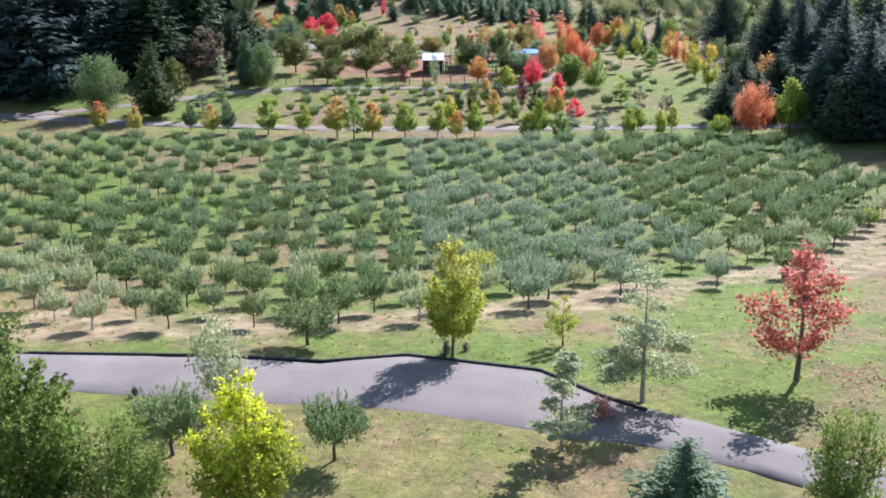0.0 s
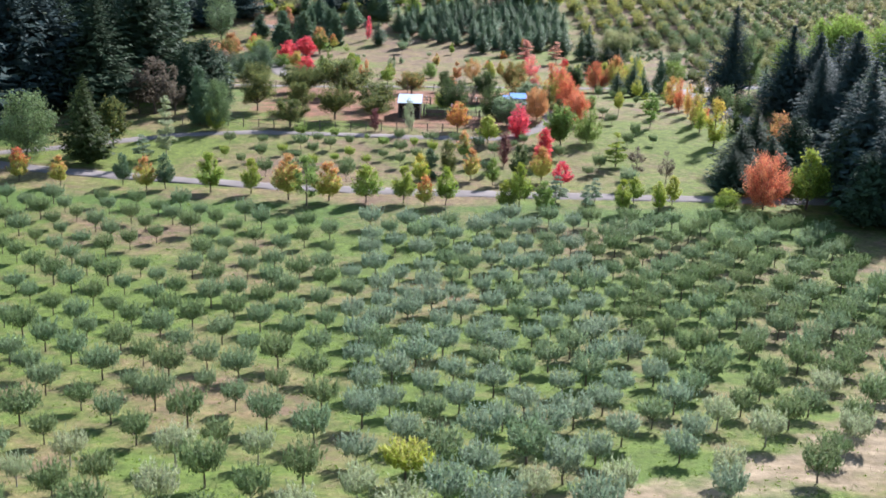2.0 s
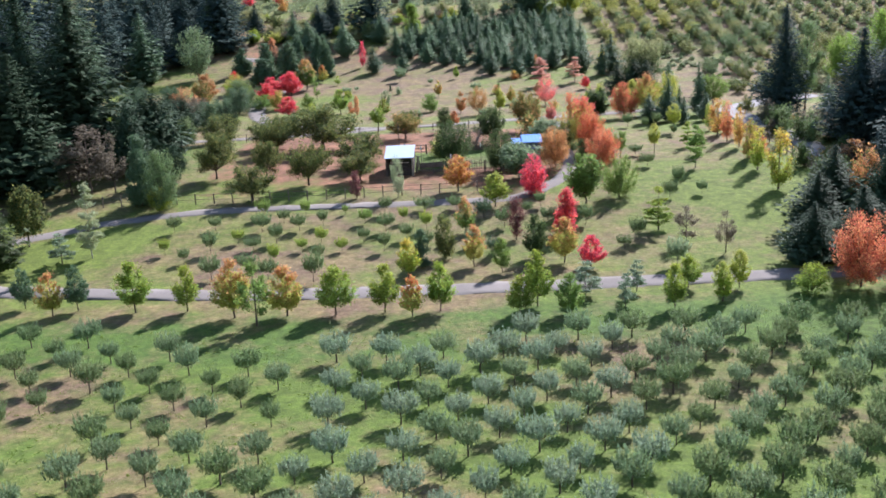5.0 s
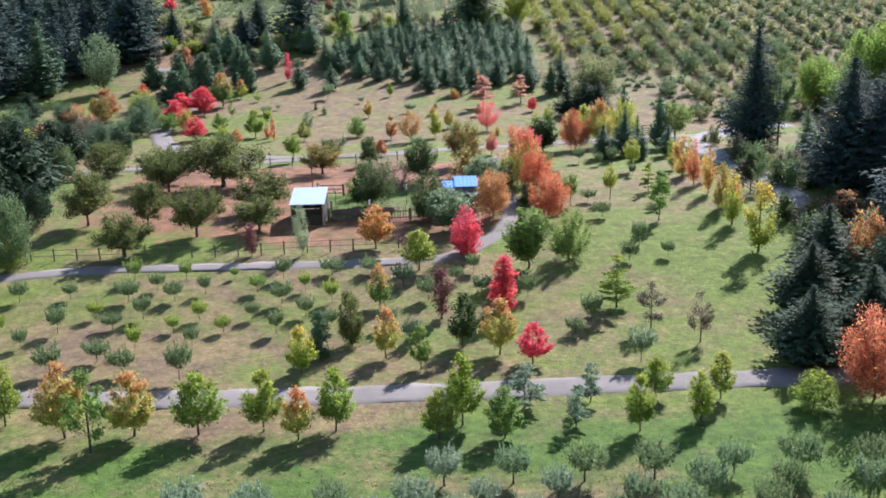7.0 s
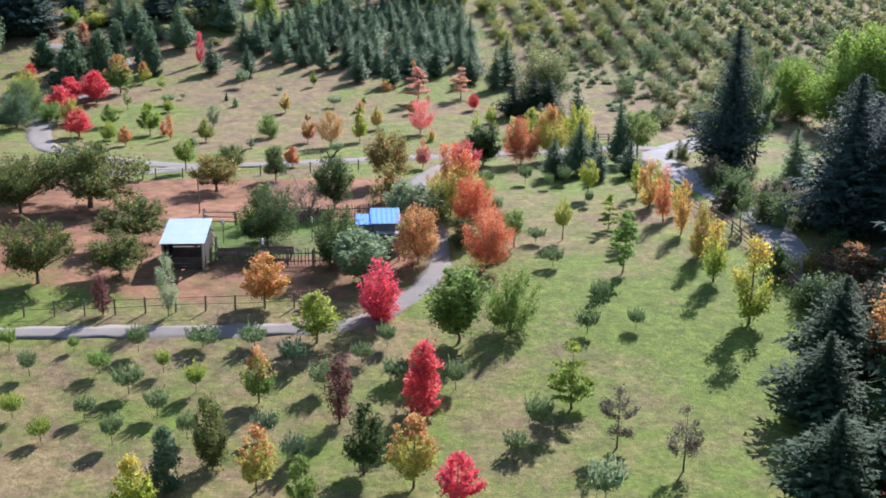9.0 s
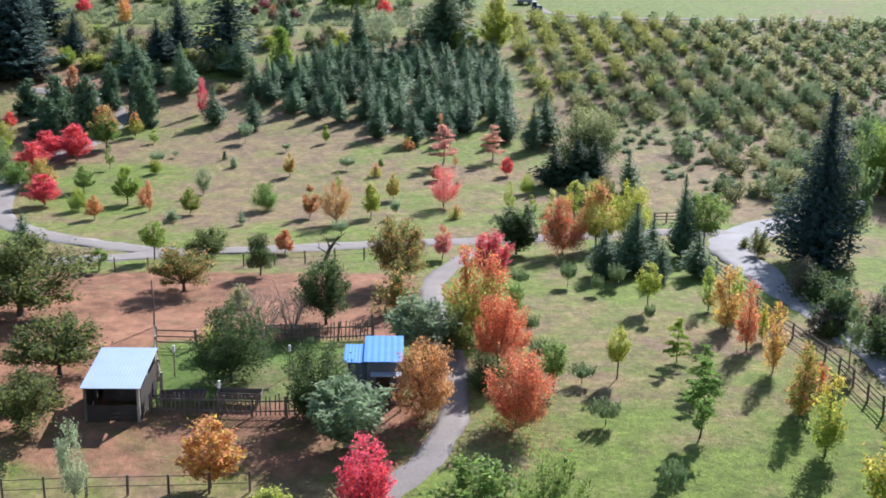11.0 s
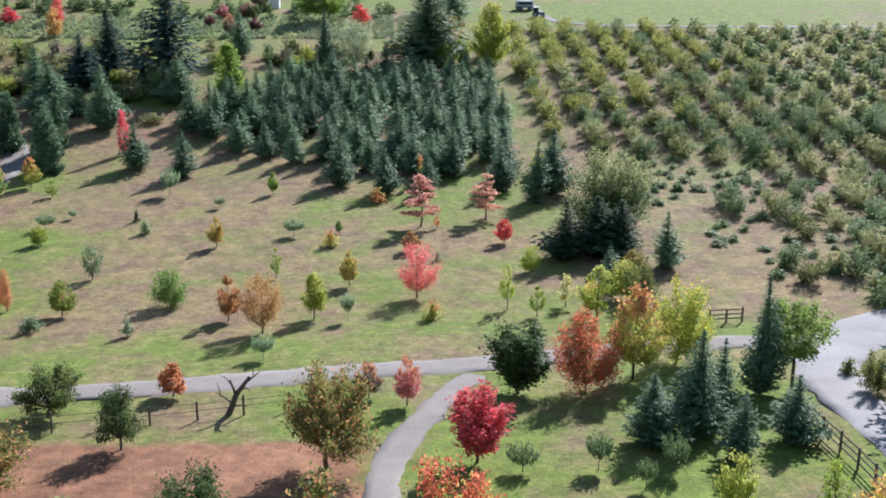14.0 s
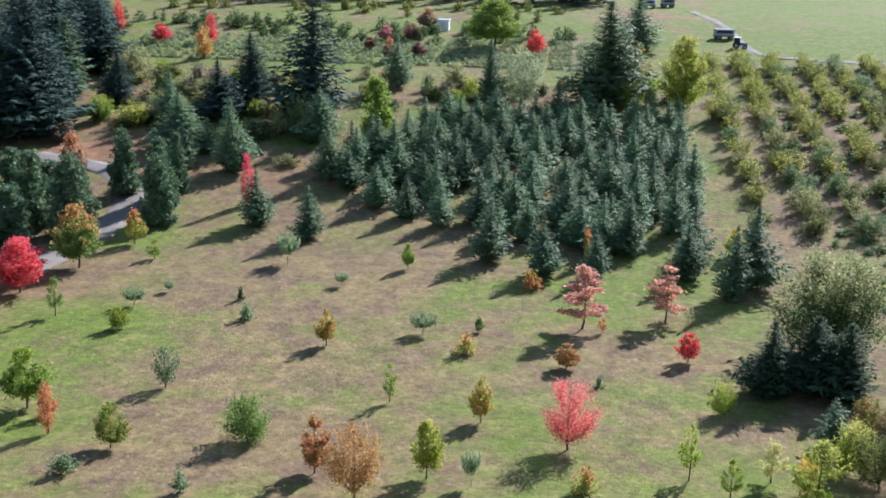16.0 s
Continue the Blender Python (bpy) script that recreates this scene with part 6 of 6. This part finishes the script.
# ---- broken hurdle by the pen ----
hurdle = root("broken_hurdle", 6.6, 195.1, "broken hurdle of pale grey boards leaning askew", "hurdle", turn=8)
for k, (a, tilt, up) in enumerate(((-0.9, 14, 0.15), (-0.5, -9, 0.35), (0.0, 22, 0.5), (0.4, 4, 0.72), (0.8, -15, 0.3))):
    boxed("board", (-1.0, 1.0, -0.02, 0.02, -0.06, 0.06), PALE_TIMBER, hurdle, m=pose(a, 0.07 * k, up + 0.3, 8, tilt, 4 * k))
for sx in (-1.1, 1.1):
    boxed("stake", (sx - 0.05, sx + 0.05, -0.09, -0.03, -0.15, 1.3), TIMBER, hurdle)


# ---- dead wood in the paddock ----
def dead_bush(x, y, h, w, label):
    ob = root("bare_bush", x, y, label, "bush")
    co, q = [], []

    def grow(start, way, ln, r, depth):
        bend = way + rng.normal(0, 0.22, 3)
        mid = start + way * ln * 0.5 + rng.normal(0, 0.05 * ln, 3)
        tip = mid + bend / np.linalg.norm(bend) * ln * 0.5
        tube(co, q, [start, mid, tip], [r, r * 0.75, r * 0.5], 4)
        if depth:
            for k in range(3 if depth > 1 else 4):
                side = bend / np.linalg.norm(bend) + rng.normal(0, 0.55, 3)
                side[2] = abs(side[2]) * 0.8 + 0.1
                grow(mid + (tip - mid) * rng.random(), side / np.linalg.norm(side), ln * (0.5 + 0.25 * rng.random()), r * 0.5, depth - 1)

    for k in range(16):
        t = rng.random() * 6.28
        lean = np.array([math.cos(t) * w * 0.12, math.sin(t) * w * 0.12, 1.0])
        foot = np.array([math.cos(t) * w * 0.12, math.sin(t) * w * 0.12, -0.05])
        grow(foot, lean / np.linalg.norm(lean), h * (0.42 + 0.2 * rng.random()), 0.035, 3)
    me = mesh_of("brushwood", co, q)
    me.materials.append(PALE_BARK)
    c = new("brushwood", me)
    c.parent = ob


dead_bush(5.4, 197.3, 3.6, 4.6, "leafless grey bush beside the picket fence")
dead_bush(7.4, 198.2, 2.8, 2.6, "leafless grey bush with forked stems")
ob = root("dead_snag", 8.5, 217.5, "leaning dead trunk with broken limbs", "dead tree")
co, q = [], []
tube(co, q, [(0, 0, -0.1), (0.5, 0.1, 1.2), (1.3, 0.2, 2.3)], [0.22, 0.18, 0.1])
tube(co, q, [(0.5, 0.1, 1.2), (0.2, 0.0, 2.2)], [0.1, 0.05])
tube(co, q, [(1.0, 0.15, 1.9), (1.9, 0.3, 2.6)], [0.07, 0.03])
for a, b2, r in (((0.3, 0.05, 0.7), (-0.7, 0.2, 1.3), 0.07), ((-0.4, 0.15, 1.1), (-0.6, 0.3, 1.9), 0.04), ((0.8, 0.12, 1.6), (1.5, -0.3, 1.5), 0.06), ((0.25, 0.03, 1.9), (-0.4, -0.2, 2.6), 0.04), ((1.5, 0.22, 2.4), (1.6, 0.5, 3.1), 0.035), ((0.2, 0.05, 0.5), (1.2, 0.1, 0.5), 0.06)):
    tube(co, q, [a, ((a[0] + b2[0]) / 2, a[1] + 0.1, (a[2] + b2[2]) / 2 + 0.06), b2], [r, r * 0.7, r * 0.3], 5)
me = mesh_of("snag", co, q, smooth=True)
me.materials.append(BARK)
c = new("snag", me)
c.parent = ob


# ---- fallen leaves on the entrance lawn and under the red trees ----
def fallen(label, palette, spots, size):
    own = np.random.default_rng(11)
    xy = np.concatenate([np.column_stack([own.normal(x, s, n), own.normal(y, s, n)]) for x, y, s, n in spots])
    pos = np.column_stack([xy, ground_z(xy[:, 0], xy[:, 1]) + 0.035])
    flat = own.normal(0, 0.35, pos.shape) + np.array([0, 0, 1.0])
    ln = size * (0.6 + 0.8 * own.random(len(pos)))
    co, faces = cards(pos, flat, own.normal(0, 1, pos.shape), ln, ln * 0.8)
    me = mesh_of("fallen_leaves", co, faces)
    me.materials.append(LEAF[palette])
    tagged(new("fallen_leaves", me), label, "leaves", kind="stuff")


fallen("pale fallen leaves scattered over the entrance lawn", "paleyellow", [(16, 50, 6, 500), (24, 52, 5, 400), (18.5, 45, 2.2, 260)], 0.085)
fallen("red fallen leaves under the meadow and lane trees", "redpink", [(21.8, 178.9, 2.0, 260), (21.7, 188.5, 2.0, 220), (16.5, 181.8, 1.8, 220), (18.0, 45.5, 1.6, 160)], 0.12)


# ---- grass tufts ----
def tufts(label, rgb, count, box_, test, size, seed):
    """Rough tufts of grass, each a few leaning blades."""
    own = np.random.default_rng(seed)
    x, y = own.uniform(box_[0], box_[1], count), own.uniform(box_[2], box_[3], count)
    patch = np.sin(0.9 * x + 1.3 * np.sin(0.6 * y)) * np.sin(0.8 * y + 1.7 * np.sin(0.5 * x)) + 0.8 * np.sin(2.3 * x + seed) * np.sin(2.1 * y)
    keep = (own.random(count) < 0.35 + 0.35 * patch) & test(x, y)
    for line, half in ((NEAR_ROAD, 3.4), (FARM_ROAD, 1.7), (PADDOCK_ROAD, 1.1), (UPPER_ROAD, 1.7)):
        keep &= near_line(x, y, line, half, 0.1) < 0.5
    x, y = x[keep], y[keep]
    blades = 4
    tall = size * own.uniform(0.5, 1.4, len(x)).repeat(blades)
    off = own.normal(0, 0.09, (len(x) * blades, 2))
    px, py = x.repeat(blades) + off[:, 0], y.repeat(blades) + off[:, 1]
    pos = np.column_stack([px, py, ground_z(px, py) + tall * 0.28])
    way = own.normal(0, 0.7, pos.shape) + np.array([0, 0, 0.8])
    co, faces = cards(pos, own.normal(0, 1, pos.shape) + np.array([0, 0, 0.6]), way, tall, tall * 0.55)
    me = mesh_of("grass_tufts", co, faces)
    me.materials.append(leafage("blades_" + str(seed), rgb, 0.4, 0.3, 0.015))
    tagged(new("grass_tufts", me), label, "grass", kind="stuff")


tufts("green grass tufts under the orchard trees", (0.19, 0.28, 0.05), 34000, (-40, 42, 28, 136), lambda x, y: np.abs(x) < 14 + 0.3 * y, 0.11, 3)
